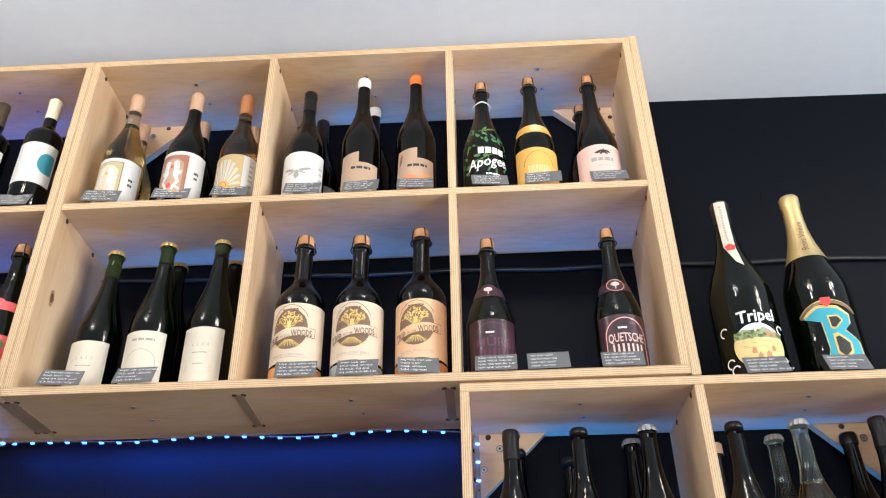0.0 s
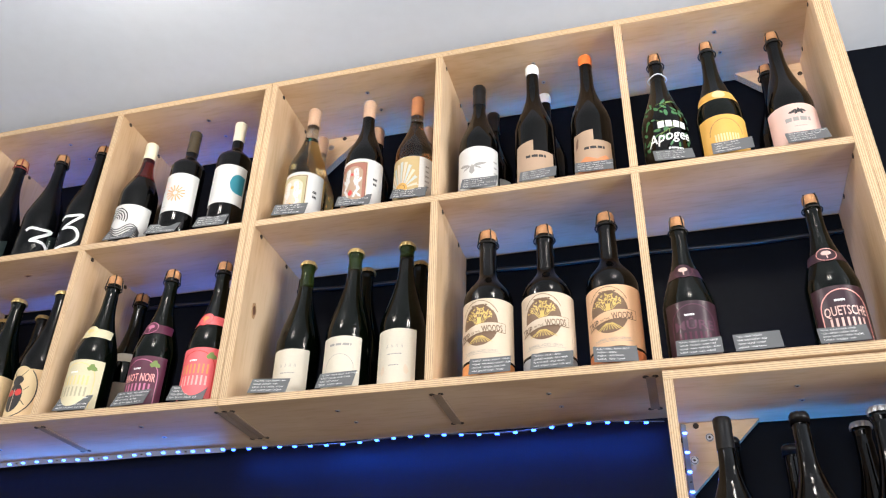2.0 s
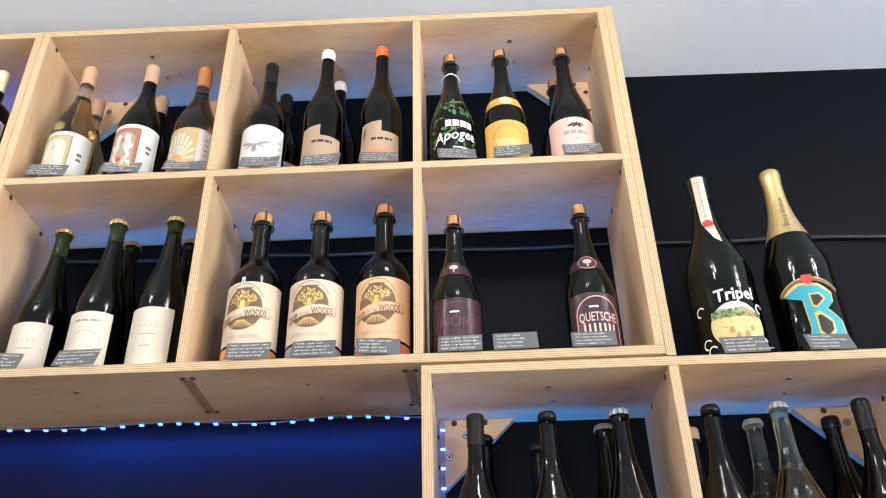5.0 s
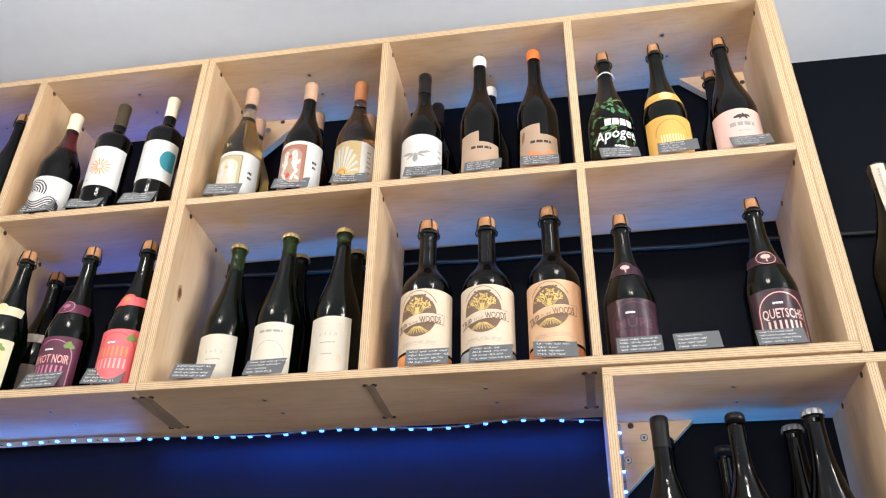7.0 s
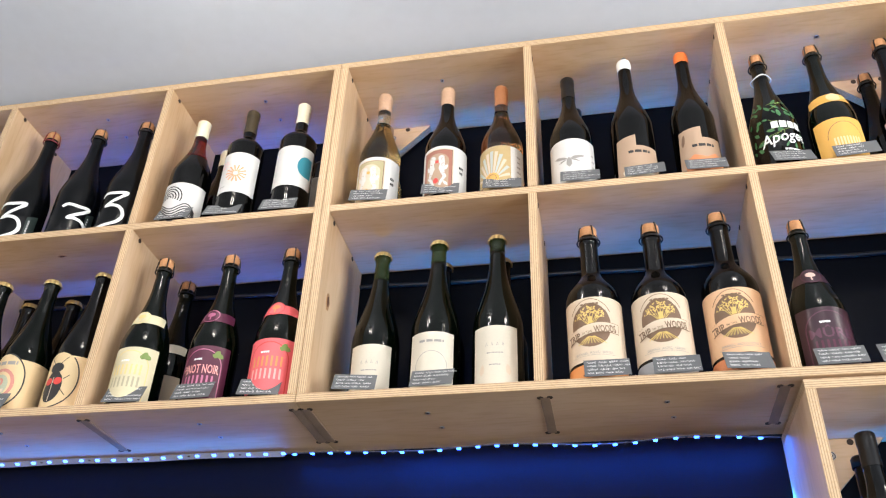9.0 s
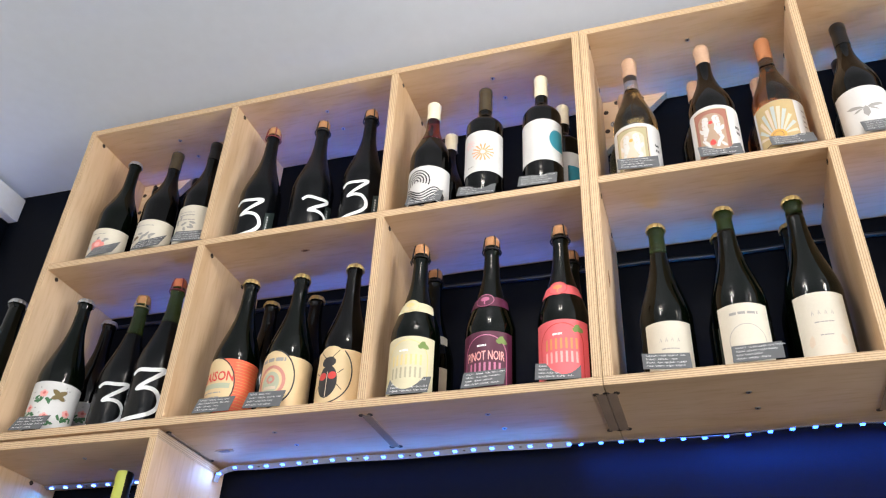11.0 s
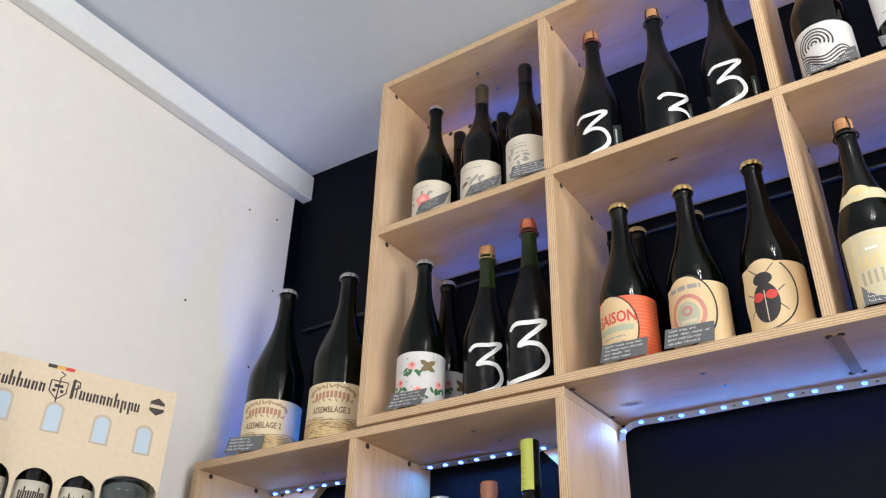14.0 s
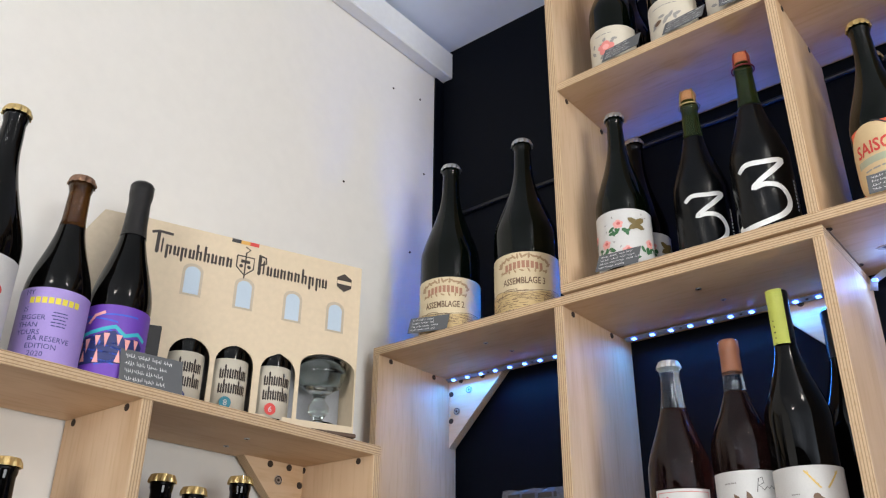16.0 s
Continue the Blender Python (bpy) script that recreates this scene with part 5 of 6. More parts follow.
b.ink(s_line([(0.006, 0.062), (0.009, 0.078), (0.014, 0.080), (0.015, 0.073), (0.009, 0.070), (0.015, 0.064), (0.019, 0.069), (0.022, 0.066), (0.025, 0.070), (0.029, 0.066), (0.033, 0.069), (0.045, 0.067)], 0.0009), INK, "script_bar")
b.ink(s_bars(0.022, 1, 0.006, -0.026, 0.074, 3, 0.3), GREY_INK, "lettering_bars")
bm = s_leaf(0.026, 0.008, -0.016, 0.050, 122)
s_leaf(0.024, 0.008, -0.003, 0.052, 108, bm)
s_disc(0.011, -0.004, 0.030, 0.013, bm)
s_line([(-0.012, 0.026), (-0.026, 0.014), (-0.020, 0.006)], 0.010, bm)
s_line([(0.002, 0.024), (0.012, 0.012)], 0.008, bm)
b.ink(bm, BROWN_INK, "hare_print")
b = Bottle(-1.617, ROW - 0.006, LOWZ, "burg", BLACKG, ("capsule", BLACKFOIL, 0.07), 0.326, "tall dark wine bottle with a yellow-green neck strip", 25, "bottles in the lower shelf")
b.paint(s_rect(0.020, 0.078, -0.006, 0.286), paint_mat("yellow_green_strip", 0.52, 0.56, 0.10), "neck_strip", 0.0028)
b.paint(s_bars(0.003, 5, 0.008, -0.010, 0.280, 4, 0.3), OLIVE, "strip_lettering", 0.0032)
b.paper(0.125, 0.079, 0.006, WHITE)
bm = bmesh.new()
for sx in (-1, 1):
    s_line([(0.010 + sx * (0.004 + 0.013 * math.sin(0.3 * k)), 0.058 + 0.0042 * k) for k in range(6)], 0.0022, bm, 0.4)
    for k in range(4):
        s_leaf(0.008, 0.0026, 0.010 + sx * (0.008 + 0.0035 * k), 0.063 + 0.0045 * k, 90 - sx * 40, bm)
b.ink(bm, GOLD_INK, "laurel_print")
b.ink(s_bars(0.014, 1, 0.005, -0.024, 0.052, 3, 0.3), GREY_INK, "lettering_bars")
bm = s_disc(0.0045, 0.000, 0.048, n=12)
s_line([(0.000, 0.046), (0.010, 0.042), (0.022, 0.036), (0.030, 0.028)], 0.008, bm, 0.5)
s_line([(0.010, 0.041), (0.004, 0.030), (0.010, 0.020)], 0.005, bm)
b.ink(bm, BROWN_INK, "figure_print")
b.ink(s_line([(0.012, 0.034), (0.022, 0.026), (0.034, 0.022)], 0.006), ROSE, "figure_shade", 2)
Bottle(-1.578, BEHIND, LOWZ, "burg", BLACKG, ("capsule", BLACKFOIL, 0.07), 0.320, "tall dark wine bottle behind the front row", 25, "bottles in the lower shelf").paint(s_rect(0.014, 0.09, 0.004, 0.27), GREY_INK, "neck_strip", 0.0028)

# ---- bottles on the shelf of the white wall ----
SZ = 2.1465
b = Bottle(-2.245, 0.650, SZ, "champ", BLACKG, ("crown", GOLD), 0.318, "tall dark crown-capped bottle with a white label", 62, "bottles on the white wall's shelf")
b.paper(0.13, 0.105, 0.006, WHITE)
b.ink(s_bars(0.02, 1, 0.010, 0.022, 0.092, 3, 0.7), INK, "brand_shape")
bm = s_line([(0.008, 0.070), (0.022, 0.050), (0.018, 0.020)], 0.014)
s_line([(0.022, 0.050), (0.036, 0.060)], 0.010, bm)
b.ink(bm, NAVY_INK, "figure_print")
b.ink(s_disc(0.006, 0.034, 0.070), RED, "red_spot", 2)
b.ink(s_rect(0.026, 0.050, -0.006, 0.050), YELLOW, "yellow_print", 2)
b.ink(s_rect(0.010, 0.028, -0.012, 0.048), ROSE, "inner_print", 3)
b = Bottle(-2.245, 0.747, SZ, "half", BLACKG, ("crown", BRONZE), 0.263, "brown crown-capped bottle with a lilac label", 60, "bottles on the white wall's shelf", level=(0.19, glass("amber_empty_neck", (0.09, 0.035, 0.008), 0.03, 0.7)))
b.paper(0.135, 0.088, 0.008, LILAC)
for words, size, u, v in (("MY", 0.0085, -0.026, 0.087), ("IS", 0.0085, -0.027, 0.066), ("BIGGER", 0.0085, -0.017, 0.056), ("THAN", 0.0085, -0.021, 0.047), ("YOURS", 0.0085, -0.019, 0.038), ("BA RESERVE", 0.0085, 0.005, 0.031), ("EDITION", 0.0085, -0.002, 0.022), ("2020", 0.0085, -0.006, 0.013)):
    b.ink(s_text(words, size, u, v), NAVY_INK, "lettering")
bm = bmesh.new()
for k in range(8):
    s_rect(0.0055, 0.0075, -0.022 + 0.0072 * k, 0.080, bm)
b.ink(bm, paint_mat("yellow_ink", 0.80, 0.66, 0.06), "brand_shape")
b.ink(s_bars(0.022, 5, 0.004, 0.012, 0.066, 4, 0.3), NAVY_INK)
b = Bottle(-2.240, 0.826, SZ, "half", BLACKG, ("foil", plain("crumpled_black_foil", (0.006, 0.005, 0.005), 0.28, noise_scale=140, bump=1.0, spec=0.35), 0.080), 0.288, "dark bottle with a violet monster label, black foil", 55, "bottles on the white wall's shelf")
b.paper(0.125, 0.090, 0.008, VIOLET_INK)
bm = bmesh.new()
rng = random.Random(12)
for k in range(12):
    s_line([(rng.uniform(-0.04, 0.03), v0 := rng.uniform(0.02, 0.09)), (rng.uniform(-0.03, 0.04), v0 + rng.uniform(-0.01, 0.01))], 0.0022, bm)
b.ink(bm, paint_mat("blue_print", 0.05, 0.12, 0.62), "scale_lines")
b.ink(s_line([(-0.046, 0.042), (-0.034, 0.060), (-0.016, 0.064), (0.004, 0.070), (0.016, 0.060), (0.032, 0.066), (0.044, 0.060)], 0.005), paint_mat("turquoise_print", 0.04, 0.45, 0.52), "mouth_line", 2)
b.ink(s_poly([(-0.044, 0.040), (-0.032, 0.056), (-0.014, 0.060), (0.004, 0.065), (0.016, 0.056), (0.034, 0.060), (0.042, 0.052), (0.036, 0.026), (-0.038, 0.022)]), NAVY_INK, "mouth", 1)
bm = bmesh.new()
for u, v, h in ((-0.036, 0.050, 0.016), (-0.026, 0.054, 0.018), (-0.014, 0.058, 0.014), (-0.004, 0.061, 0.018), (0.010, 0.060, 0.014), (0.020, 0.056, 0.017), (0.031, 0.058, 0.015), (-0.030, 0.026, -0.014), (-0.012, 0.024, -0.018), (0.012, 0.026, -0.016), (0.028, 0.028, -0.014)):
    s_poly([(u - 0.0035, v), (u + 0.0035, v), (u, v - h)], bm)
b.ink(bm, SALMON, "teeth", 3)
b.ink(s_line([(-0.030, 0.074), (-0.022, 0.084), (-0.010, 0.088)], 0.004), SALMON, "eye_line", 2)
for k, (y, hh) in enumerate(((0.735, 0.292), (0.930, 0.303), (0.978, 0.294), (1.050, 0.318), (1.165, 0.300))):
    Bottle(-2.250, y, 1.7625, "half", BLACKG, ("crown", GOLD), hh, "small dark bottle with a gold crown cap", 90, "bottles in the white wall's shelf")

# ---- gift box on the white wall's shelf ----
BOX_W, BOX_H, BOX_D = 0.345, 0.270, 0.056
gift = thing("gift_box", (-2.2690, 1.0396, 2.151), "beige cardboard gift box of small bottles and a goblet", "gift box", turn=70)
CARD = plain("beige_printed_card", (0.66, 0.53, 0.36), 0.45, noise_scale=14, vary=0.07, bump=0.05)
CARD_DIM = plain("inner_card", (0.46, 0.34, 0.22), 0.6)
CREST_INK = paint_mat("brown_black_print", 0.035, 0.022, 0.016)
HOLES = [(-0.080, 0.058, 0.104), (-0.016, 0.056, 0.104), (0.049, 0.054, 0.102)]
GOBLET_HOLE = (0.126, 0.088, 0.116)


def box_front():
    """The front card with arched openings, made as strips between them and lintels above."""
    bm = bmesh.new()
    edges = [-BOX_W / 2]
    for c, w, h in HOLES + [GOBLET_HOLE]:
        edges += [c - w / 2, c + w / 2]
    edges.append(BOX_W / 2)
    for a, c in zip(edges[0::2], edges[1::2]):
        if c - a > 0.0005:
            s_poly([(a, 0.0), (c, 0.0), (c, BOX_H), (a, BOX_H)], bm)
    for c, w, h in HOLES + [GOBLET_HOLE]:
        s_poly([(c - w / 2, 0.0), (c + w / 2, 0.0), (c + w / 2, 0.012), (c - w / 2, 0.012)], bm)
        rise = w / 2 if w < 0.08 else 0.022
        for k in range(12):
            a0, a1 = math.pi * k / 12, math.pi * (k + 1) / 12
            x0, x1 = c + w / 2 * math.cos(a0), c + w / 2 * math.cos(a1)
            z0, z1 = h - rise + rise * math.sin(a0), h - rise + rise * math.sin(a1)
            s_poly([(x0, z0), (x0, BOX_H), (x1, BOX_H), (x1, z1)], bm)
    bmesh.ops.remove_doubles(bm, verts=bm.verts, dist=0.0002)
    for v in bm.verts:
        v.co = Vector((v.co.x, -BOX_D / 2, v.co.y))
    bm.normal_update()
    out = bmesh.ops.extrude_face_region(bm, geom=bm.faces[:])
    for v in [g for g in out["geom"] if isinstance(g, bmesh.types.BMVert)]:
        v.co.y += 0.002
    bmesh.ops.recalc_face_normals(bm, faces=bm.faces)
    return bm


def flat(shape, y=-BOX_D / 2 - 0.0006):
    for v in shape.verts:
        v.co = Vector((v.co.x, y, v.co.y))
    shape.normal_update()
    return shape


front_card = part("front_card", box_front(), CARD, gift)
bm = bmesh.new()
flap = [(0.0, 0.0), (0.0, BOX_H), (0.050, BOX_H + 0.002), (0.070, BOX_H - 0.034), (0.070, 0.0)]
sides = [[bm.verts.new((-BOX_W / 2 - 0.001 - 0.99 * a, -BOX_D / 2 + 0.003 + 0.12 * a + off, z)) for a, z in flap] for off in (0.0, 0.0016)]
bm.faces.new(sides[0]), bm.faces.new(sides[1][::-1])
for k in range(5):
    bm.faces.new((sides[0][k], sides[1][k], sides[1][(k + 1) % 5], sides[0][(k + 1) % 5]))
bmesh.ops.recalc_face_normals(bm, faces=bm.faces)
part("side_flap", bm, plain("glossy_grey_beige_card", (0.52, 0.43, 0.31), 0.3, noise_scale=14, vary=0.1), gift, "side flap folded out towards the wall")
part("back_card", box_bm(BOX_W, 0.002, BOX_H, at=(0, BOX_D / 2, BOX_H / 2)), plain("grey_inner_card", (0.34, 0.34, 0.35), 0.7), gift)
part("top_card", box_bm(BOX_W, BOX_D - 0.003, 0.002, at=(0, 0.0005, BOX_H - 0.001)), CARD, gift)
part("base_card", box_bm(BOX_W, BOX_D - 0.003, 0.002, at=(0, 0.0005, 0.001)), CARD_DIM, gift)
for sx in (-1, 1):
    part("side_card", box_bm(0.002, BOX_D - 0.003, BOX_H - 0.006, at=(sx * (BOX_W / 2 - 0.0012), 0.0005, BOX_H / 2)), CARD, gift)
# title drawn as plain upright strokes, crest, flag and badge
bm = bmesh.new()
rng = random.Random(6)


def stroke(u, v0, v1, w=0.0036):
    """One pen stroke with slanted ends, as of a broad nib."""
    s_poly([(u - w / 2, v0), (u, v0 - 0.0022), (u + w / 2, v0), (u + w / 2, v1), (u, v1 + 0.0022), (u - w / 2, v1)], bm)


for start, end in ((-0.147, -0.040), (0.004, 0.108)):
    stroke(start, 0.221, 0.251, 0.0050)
    stroke(start + 0.0065, 0.223, 0.243, 0.0024)
    u = start + 0.0135
    while u < end:
        tall, drop = rng.choice(((0.013, 0), (0.013, 0), (0.012, 0), (0.022, 0), (0.012, 0.007)))
        stroke(u, 0.2225 - drop, 0.2225 + tall)
        stroke(u + 0.0052, 0.2225, 0.2345, 0.0032)
        foot = rng.random() < 0.45
        s_line([(u, 0.2235 if foot else 0.2345), (u + 0.0052, 0.2225 if foot else 0.2335)], 0.0020, bm)
        u += rng.uniform(0.0104, 0.0118)
s_line([(-0.157, 0.250), (-0.147, 0.2535), (-0.127, 0.2525)], 0.0042, bm)
s_line([(0.004, 0.251), (0.013, 0.249), (0.014, 0.240), (0.006, 0.236)], 0.0028, bm)
tagged(part("title", flat(bm), CREST_INK, front_card), kind="stuff")
CX = -0.018
bm = s_line([(-0.013, 0.244), (-0.013, 0.226), (0, 0.214), (0.013, 0.226), (0.013, 0.244), (-0.013, 0.244)], 0.0022)
s_line([(0, 0.208), (0, 0.250), (0.006, 0.256), (-0.002, 0.260)], 0.0022, bm)
s_rect(0.014, 0.005, 0, 0.236, bm)
s_disc(0.003, -0.006, 0.228, bm=bm, n=10)
s_disc(0.003, 0.006, 0.228, bm=bm, n=10)
for v in bm.verts:
    v.co.x += CX
part("crest", flat(bm), CREST_INK, front_card)
for k, m in enumerate((INK, YELLOW, RED)):
    part("flag_stripe", flat(s_rect(0.014, 0.006, -0.035 + 0.014 * k, BOX_H - 0.0035)), m, front_card)
part("badge", flat(s_poly([(0.143 + 0.0145 * math.cos(a), 0.238 + 0.0155 * math.sin(a)) for a in (math.pi / 6 + math.pi / 3 * k for k in range(6))])), CREST_INK, front_card)
part("badge_bar", flat(s_rect(0.024, 0.006, 0.143, 0.238), -BOX_D / 2 - 0.001), CARD, front_card)
PALEBLUE = paint_mat("pale_blue_print_window", 0.46, 0.55, 0.63)
for u, v in ((-0.092, 0.165), (-0.015, 0.160), (0.061, 0.156), (0.131, 0.153)):
    part("window_outline", flat(s_arch(0.030, 0.050, u, v, rise=0.012)), plain("shaded_card_print", (0.50, 0.41, 0.30), 0.5), front_card)
    part("printed_window", flat(s_arch(0.022, 0.042, u, v + 0.003, rise=0.010), -BOX_D / 2 - 0.001), PALEBLUE, front_card)
for (c, w, h), num, col in zip(HOLES, ("10", "8", "6"), (NAVY_INK, TEAL, RED)):
    pts = profile(0.122, 0.0262, 0.090, 0.120, 0.019, 1.1)
    pts = [p for p in pts if p[1] < 0.108] + [(0.0, 0.110)]
    pack = part("small_bottle", lathe(pts, 28), BLACKG, gift, "small dark bottle in the box", (c, -0.004, 0.002), smooth=True)
    wrapb = lathe([(0.0263, 0.006), (0.0269, 0.006), (0.0269, 0.082), (0.0263, 0.082)], 28)
    sheet = part("label", wrapb, IVORY, pack, smooth=True)
    for rows, v in ((6, 0.054), (6, 0.033)):
        bm = bmesh.new()
        for k in range(rows):
            stroke(-0.0185 + 0.0068 * k, v, v + (0.017 if k % 3 == 1 else 0.0115), 0.0026)
            stroke(-0.0150 + 0.0068 * k, v, v + 0.0105, 0.0022)
            s_line([(-0.0185 + 0.0068 * k, v + (0.0108 if k % 2 else 0.0006)), (-0.0150 + 0.0068 * k, v + (0.0100 if k % 2 else 0.0))], 0.0018, bm)
        for q in bm.verts:
            a = q.co.x / 0.0269
            q.co = Vector((0.0275 * math.sin(a), -0.0275 * math.cos(a), q.co.y))
        tagged(part("label_print", bm, CREST_INK, pack), kind="stuff")
    part("number_disc", flat(s_disc(0.0085, -0.008, 0.018), -0.0280), col, pack)
    part("number", flat(s_text(num, 0.012, -0.008, 0.0138), -0.0284), WHITE, pack)
gx = GOBLET_HOLE[0]
stem = [(0.0, 0.012), (0.022, 0.012), (0.023, 0.014), (0.006, 0.018), (0.0055, 0.022), (0.013, 0.030), (0.014, 0.038), (0.007, 0.048), (0.010, 0.054), (0.026, 0.064), (0.033, 0.080), (0.034, 0.096), (0.0335, 0.096), (0.0325, 0.080), (0.025, 0.066), (0.0, 0.058)]
stem = [(a * 1.14, 0.012 + (c - 0.012) * 1.14) for a, c in stem]
part("goblet", lathe(stem, 32), CLEAR, gift, "clear stemmed glass goblet", (gx, -0.002, 0), smooth=True)
tagged(part("tray", box_bm(0.345, 0.066, 0.006, 0.001), plain("dark_card_tray", (0.09, 0.05, 0.03), 0.6)), "thin dark brown card under the gift box", "tray").matrix_world = pose(-2.262, 1.037, 2.1500, 0, 0, 70)
for ob in (gift,):
    ob.location.z = 2.1535
tagged(part("carton", box_bm(0.060, 0.03, 0.112, 0.001, at=(0, 0, 0.056)), plain("black_card", (0.018, 0.016, 0.016), 0.5)), "small black card box behind the bottles", "box").matrix_world = pose(-2.292, 0.884, 2.1470, 0, 0, 62)

# ---- price cards ----
_cards = [0]


def price_card(x, y, z, turn=0.0, lean=24.0, w=0.070, h=0.037, roll=0.0):
    _cards[0] += 1
    c = thing("price_card", (x, y, z), "slate-grey handwritten price card leaning on a bottle", "price card", "handwritten price cards")
    c.matrix_world = pose(x, y, z, 0, 0, turn) @ pose(0, 0, 0, -lean, roll, 0)
    part("card", box_bm(w, 0.0012, h, 0.0003, at=(0, 0, h / 2)), SLATE, c)
    scr = s_scrawl(w * 0.84, 4, h * 0.22, 0, h * 0.82, _cards[0], 0.0006)
    for v in scr.verts:
        v.co = Vector((v.co.x, -0.0010, v.co.y))
    part("chalk_writing", scr, CHALK, c, "white chalk-pen handwriting")


CARD_Y = 1.3690
for z, xs in ((UP, (-1.783, -1.672, -1.574, -1.071, -0.970, -0.856, -0.678, -0.541, -0.427, -0.287, -0.174, -0.069, 0.075, 0.175, 0.301)),
              (DOWN, (-1.823, -1.432, -1.335, -1.075, -0.950, -0.831, -0.669, -0.543, -0.268, -0.165, -0.061, 0.067, 0.155, 0.277)),
              (TOPZ, (0.508, 0.639))):
    for i, x in enumerate(xs):
        rng = random.Random(int(x * 1000) + int(z * 100))
        price_card(x, CARD_Y, z + 0.0004, rng.uniform(-5, 8), rng.uniform(21, 28), roll=rng.uniform(-1.0, 1.0))
price_card(-2.192, CARD_Y - 0.004, TOPZ + 0.0004, 18, 24, 0.074, 0.036)
price_card(-2.186, 0.855, SZ + 0.0004, 82, 14, 0.080, 0.046)
price_card(-2.186, 0.610, SZ + 0.0004, 82, 14, 0.080, 0.046)

# ---- strips of diodes, cable and small marks ----
STRIP = plain("white_led_tape", (0.20, 0.21, 0.23), 0.5)
LED_BLUE = plain("lit_blue_diode", (0.030, 0.115, 1.0), 0.3, emission=12.0)
LED_PALE = plain("lit_pale_blue_diode", (0.045, 0.15, 1.0), 0.3, emission=10.0)
LED_CYAN = plain("lit_cyan_diode", (0.060, 0.145, 1.0), 0.3, emission=14.0)


def led_strip(points, label, lit, every=0.0335, face=(0, -0.45, -1), tape=None):
    """A tape of diodes along a line of points, its face turned to the room."""
    base = Vector(points[0])
    root = thing("led_strip", base, label, "led strip", "strips of lit diodes")
    pts = [Vector(p) - base for p in points]
    bm = bmesh.new()
    norm = Vector(face).normalized()
    rows = []
    for i, p in enumerate(pts):
        d = (pts[min(i + 1, len(pts) - 1)] - pts[max(i - 1, 0)]).normalized()
        side = d.cross(norm).normalized() * 0.005
        rows.append([bm.verts.new(q) for q in (p - side, p + side, p + side - norm * 0.0012, p - side - norm * 0.0012)])
    for a, b in zip(rows, rows[1:]):
        for k in range(4):
            bm.faces.new((a[k], a[(k + 1) % 4], b[(k + 1) % 4], b[k]))
    bm.faces.new(rows[0]), bm.faces.new(rows[-1][::-1])
    bmesh.ops.recalc_face_normals(bm, faces=bm.faces)
    part("tape", bm, tape or STRIP, root)
    travelled, next_at, count = 0.0, every / 2, 0
    me = None
    for a, b in zip(pts, pts[1:]):
        long = (b - a).length
        while next_at < travelled + long:
            p = a + (b - a) * ((next_at - travelled) / long)
            if me is None:
                d = box_bm(0.0078, 0.0070, 0.0034, 0.0012)
                first = part("diode", d, lit, root, "lit diode", p + norm * 0.0012)
                me = first.data
            else:
                o = new("diode", me)
                o.parent, o.location = root, p + norm * 0.0012
            count += 1
            if count % 3 == 0:
                part("solder_dot", disc_bm(0.0022, 0.0012, "z", 8), SLOT, root, at=p + norm * 0.0008 + (b - a).normalized() * every / 2)
            next_at += every
        travelled += long


def sag(x0, x1, y, z, dip, n=24):
    return [(x0 + (x1 - x0) * k / n, y - 0.004 * math.sin(7.0 * k / n), z - dip * abs(math.sin(3.3 * math.pi * k / n)) ** 1.5) for k in range(n + 1)]


led_strip([(-1.522, 1.560, 2.335), (-1.519, 1.561, 2.350), (-1.505, 1.566, 2.360)] + [(-1.49 + 0.04 * k, 1.566, 2.3625 - 0.0012 * math.sin(0.9 * k)) for k in range(17)], "string of lit blue diodes on white tape under the long shelf", LED_PALE, face=(0, -1, -0.35))
led_strip([(-0.85 + 0.0354 * k, 1.570 + 0.003 * math.sin(0.8 * k), 2.3625 - 0.003 * abs(math.sin(0.33 * k)) + 0.003 * math.sin(0.7 * k)) for k in range(25)], "string of lit blue diodes hanging loose under the long shelf", LED_BLUE, face=(0, 0.25, -1), tape=plain("grey_led_tape", (0.08, 0.08, 0.085), 0.5))
led_strip([(-2.305 + 0.0375 * k, 1.560, 2.3455) for k in range(11)], "string of lit cyan diodes under the shelf top", LED_CYAN)
led_strip([(-1.915 + 0.0365 * k, 1.560, 2.3455) for k in range(11)], "string of lit blue diodes under the shelf top", LED_CYAN)
led_strip([(0.030, 1.566, 2.348 - 0.035 * k) for k in range(11)], "upright string of lit cyan diodes inside the shelf", LED_CYAN, face=(0.7, -1, 0))

cable = [(-2.30 + 0.1 * k, BACK - 0.006, 2.730 - 0.0007 * k + 0.0025 * math.sin(1.7 * k)) for k in range(56)]
tagged(part("cable", tube(cable, 0.0045, 8), CABLE, smooth=True), "black cable fixed along the dark wall", "cable")

KNOT = plain("dark_wood_knot", (0.12, 0.05, 0.025), 0.7, noise_scale=90, vary=0.4)
KNOT_RING = plain("wood_knot_ring", (0.42, 0.24, 0.12), 0.6, noise_scale=90, vary=0.3)


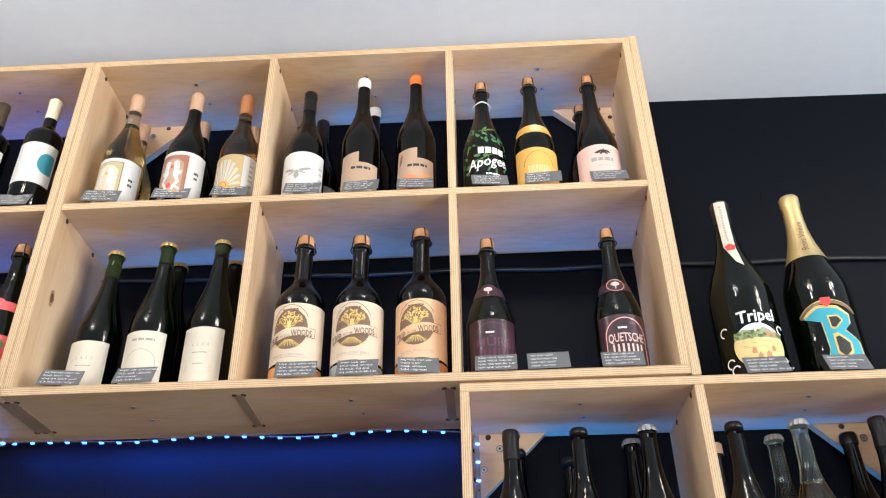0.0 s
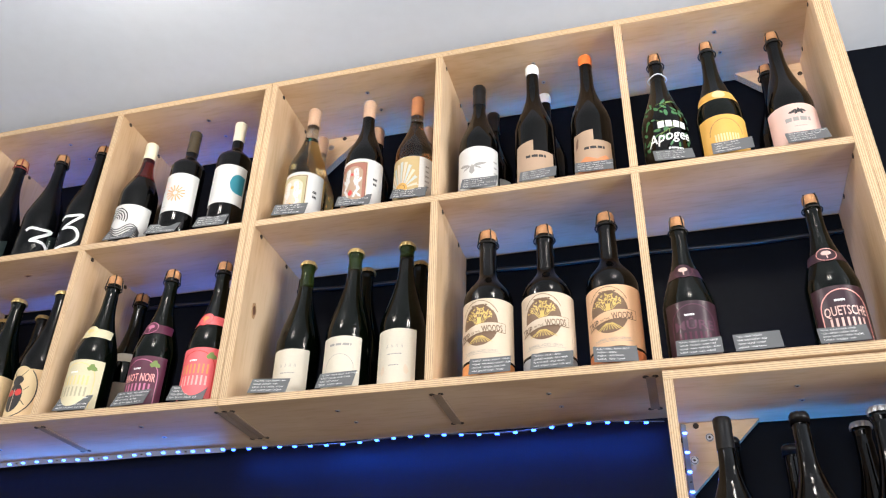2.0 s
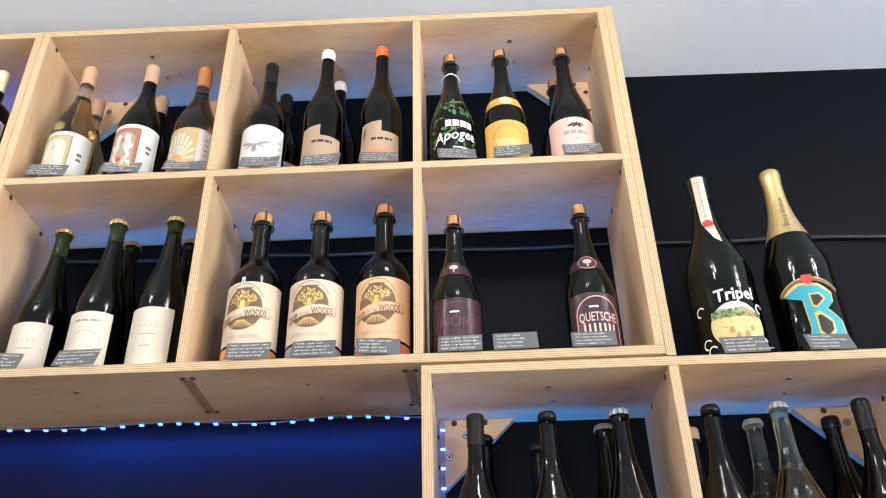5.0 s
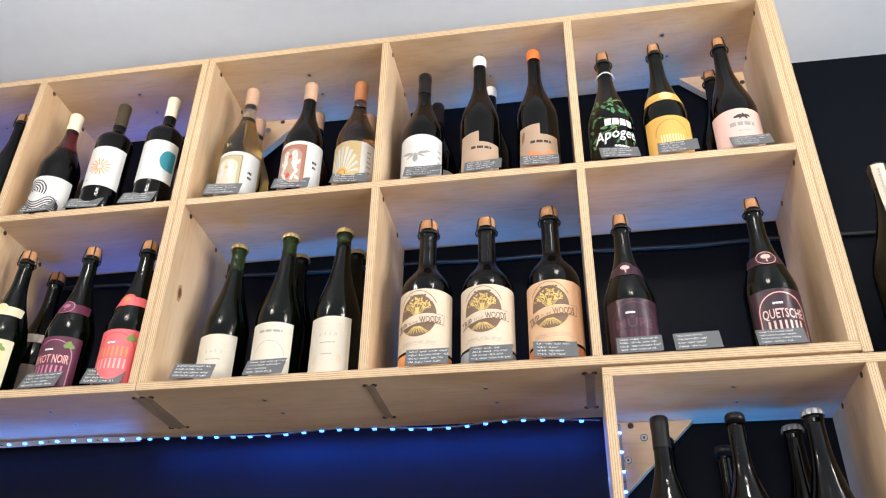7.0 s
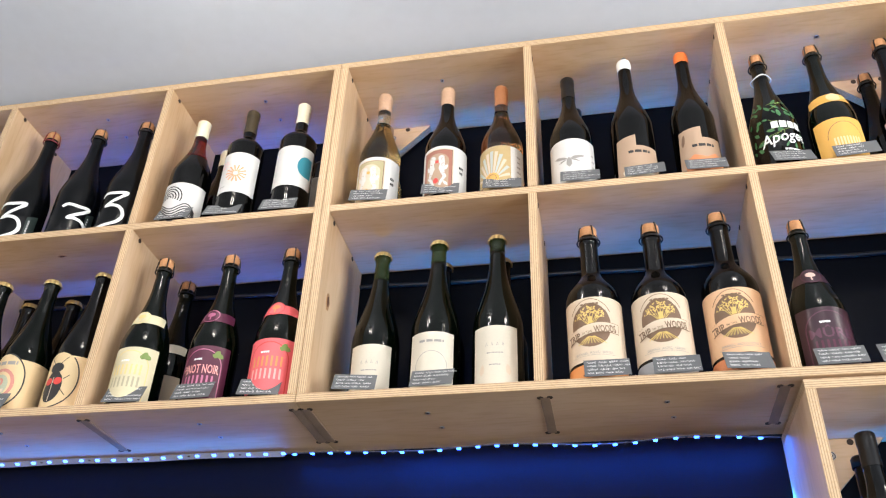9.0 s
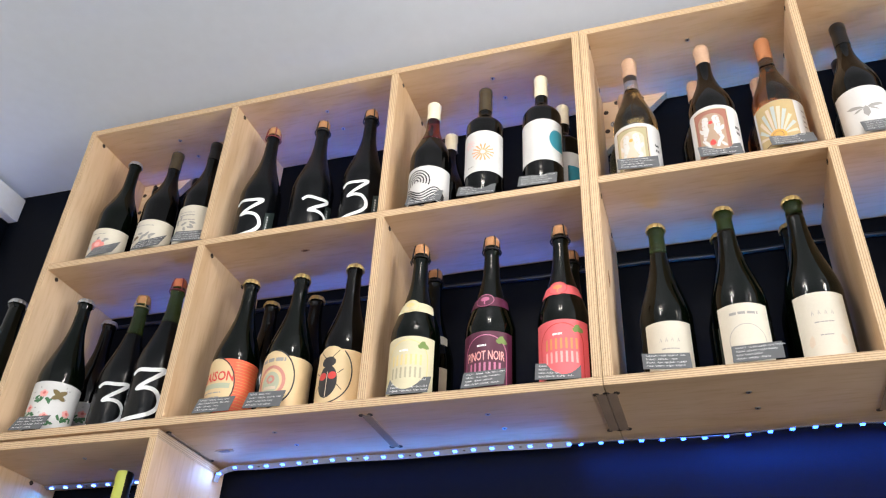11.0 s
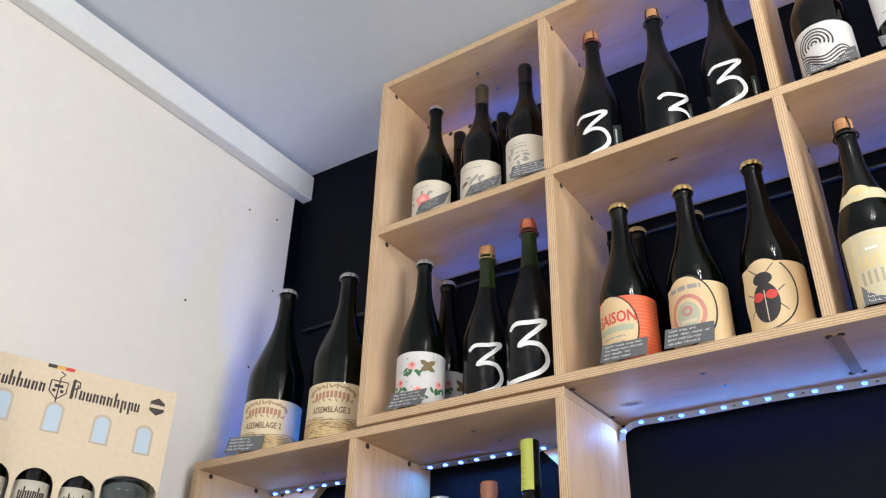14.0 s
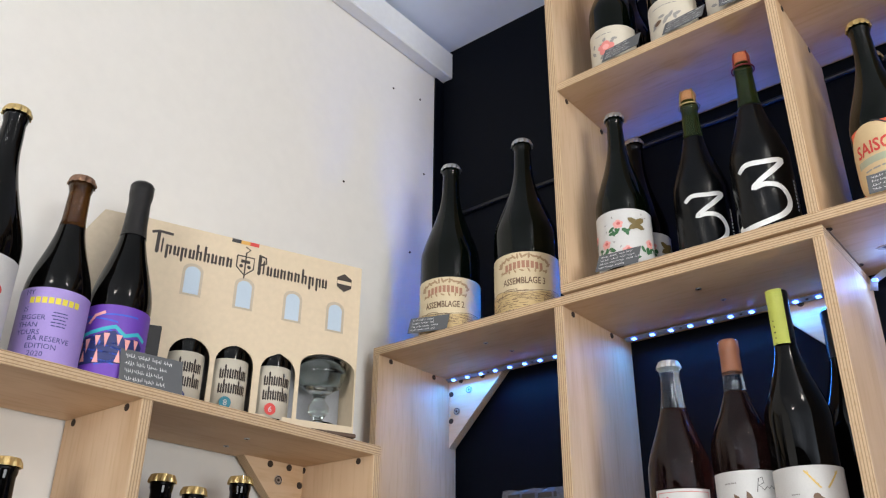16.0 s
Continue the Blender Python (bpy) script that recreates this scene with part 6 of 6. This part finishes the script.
def knot(parent, at, axis, long, wide):
    for k, m, name in ((1.0, KNOT_RING, "knot_ring"), (0.6, KNOT, "knot")):
        bm = disc_bm(1.0, 0.001 if k == 1.0 else 0.0014, axis, 16)
        rng = random.Random(int(at[0] * 1000))
        for v in bm.verts:
            w = 1 + rng.uniform(-0.12, 0.12)
            if axis == "x":
                v.co = Vector((v.co.x, v.co.y * wide * k * w, v.co.z * long * k * w))
            else:
                v.co = Vector((v.co.x * long * k * w, v.co.y * wide * k * w, v.co.z))
        part(name, bm, m, parent, "dark oval knot in the veneer", at)


knot(unit_b, (-0.7488, 1.421, 2.586), "x", 0.017, 0.009)
knot(unit_a, (-1.478, 1.505, 2.3723), "z", 0.020, 0.008)
knot(unit_a, (-1.34, 1.44, 2.7523), "z", 0.010, 0.004)

led_strip([(-1.9262, 1.585, 2.40 + 0.05 * k) for k in range(13)], "upright string of lit blue diodes on the unit's end", LED_BLUE, face=(-1, 0, 0))

# crumpled packet on the low shelf
bm = bmesh.new()
bmesh.ops.create_grid(bm, x_segments=14, y_segments=14, size=0.5)
bm2 = bmesh.ops.duplicate(bm, geom=bm.verts[:] + bm.edges[:] + bm.faces[:])
back = {v for v in bm2["geom"] if isinstance(v, bmesh.types.BMVert)}
for v in bm.verts:
    a, c = v.co.x, v.co.y
    puff = 0.022 * max(0.0, (1 - (2 * a) ** 4) * (1 - (2 * c) ** 4))
    rough = 0.006 * noise.noise(Vector((a * 9, c * 9, 1.0 if v in back else 4.0)))
    v.co = Vector((a * 0.13, (puff if v in back else -puff) + rough, 0.057 + c * 0.114 + 0.004 * noise.noise(Vector((a * 6, c * 6, 2)))))
bmesh.ops.remove_doubles(bm, verts=bm.verts, dist=0.0012)
packet = thing("snack_packet", (-2.045, 1.475, 1.9885), "small crumpled packet of clear patterned film", "packet", turn=8)
part("film", bm, plain("crinkled_film", (0.10, 0.10, 0.12), 0.2, 0.1, noise_scale=30, vary=0.3, bump=0.6), packet, smooth=True)
pr = s_bars(0.10, 6, 0.015, 0, 0.098, 5, 0.5)
for v in pr.verts:
    v.co = Vector((v.co.x, -0.029, v.co.y))
tagged(part("print", pr, INK, packet), kind="stuff")

# unseen ceiling lamps over the aisle, two of them added for brightness
LAMP_METAL = plain("brushed_steel_lamp", (0.5, 0.5, 0.5), 0.35, 0.9)
LIT = plain("lit_bulb", (1.0, 0.90, 0.80), 0.3, emission=45.0)
for lx, ly in LAMPS:
    lamp = thing("ceiling_lamp", (lx, ly, ceiling_z(lx) - 0.006), "unseen steel ceiling lamp with four lit bulbs", "ceiling lamp", "ceiling lamps")
    part("plate", disc_bm(0.10, 0.010, "z", 32), LAMP_METAL, lamp)
    for ox, oy in ((-0.06, -0.05), (0.06, -0.05), (-0.045, 0.06), (0.05, 0.05)):
        part("socket", lathe([(0.0, -0.004), (0.020, -0.004), (0.020, -0.070), (0.0, -0.070)], 20), LAMP_METAL, lamp, at=(ox, oy, 0), smooth=True)
        part("bulb", lathe([(0.0, -0.071), (0.018, -0.071), (0.017, -0.078), (0.0, -0.082)], 20), LIT, lamp, "lit bulb", (ox, oy, 0), smooth=True)

# flat discs, the holes' shade put into their colour
for y, z in ((1.539, 2.828), (1.50, 2.62), (1.52, 3.02), (1.43, 3.00), (1.30, 2.70)):
    tagged(part("nail_hole", disc_bm(0.0024, 0.0016, "x", 8), SLOT, at=(LEFT + 0.0006, y, z)), "small dark nail hole in the plaster", "trim", kind="structure")

# unseen lamps added along the shelves' back for the blue glow; no strip modelled
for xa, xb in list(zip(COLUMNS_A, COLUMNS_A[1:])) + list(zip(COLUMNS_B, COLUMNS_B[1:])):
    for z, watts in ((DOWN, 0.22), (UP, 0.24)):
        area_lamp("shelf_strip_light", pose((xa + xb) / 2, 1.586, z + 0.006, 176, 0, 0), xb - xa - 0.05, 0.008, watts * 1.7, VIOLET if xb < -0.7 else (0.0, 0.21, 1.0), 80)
# the same added glow in the lower unit
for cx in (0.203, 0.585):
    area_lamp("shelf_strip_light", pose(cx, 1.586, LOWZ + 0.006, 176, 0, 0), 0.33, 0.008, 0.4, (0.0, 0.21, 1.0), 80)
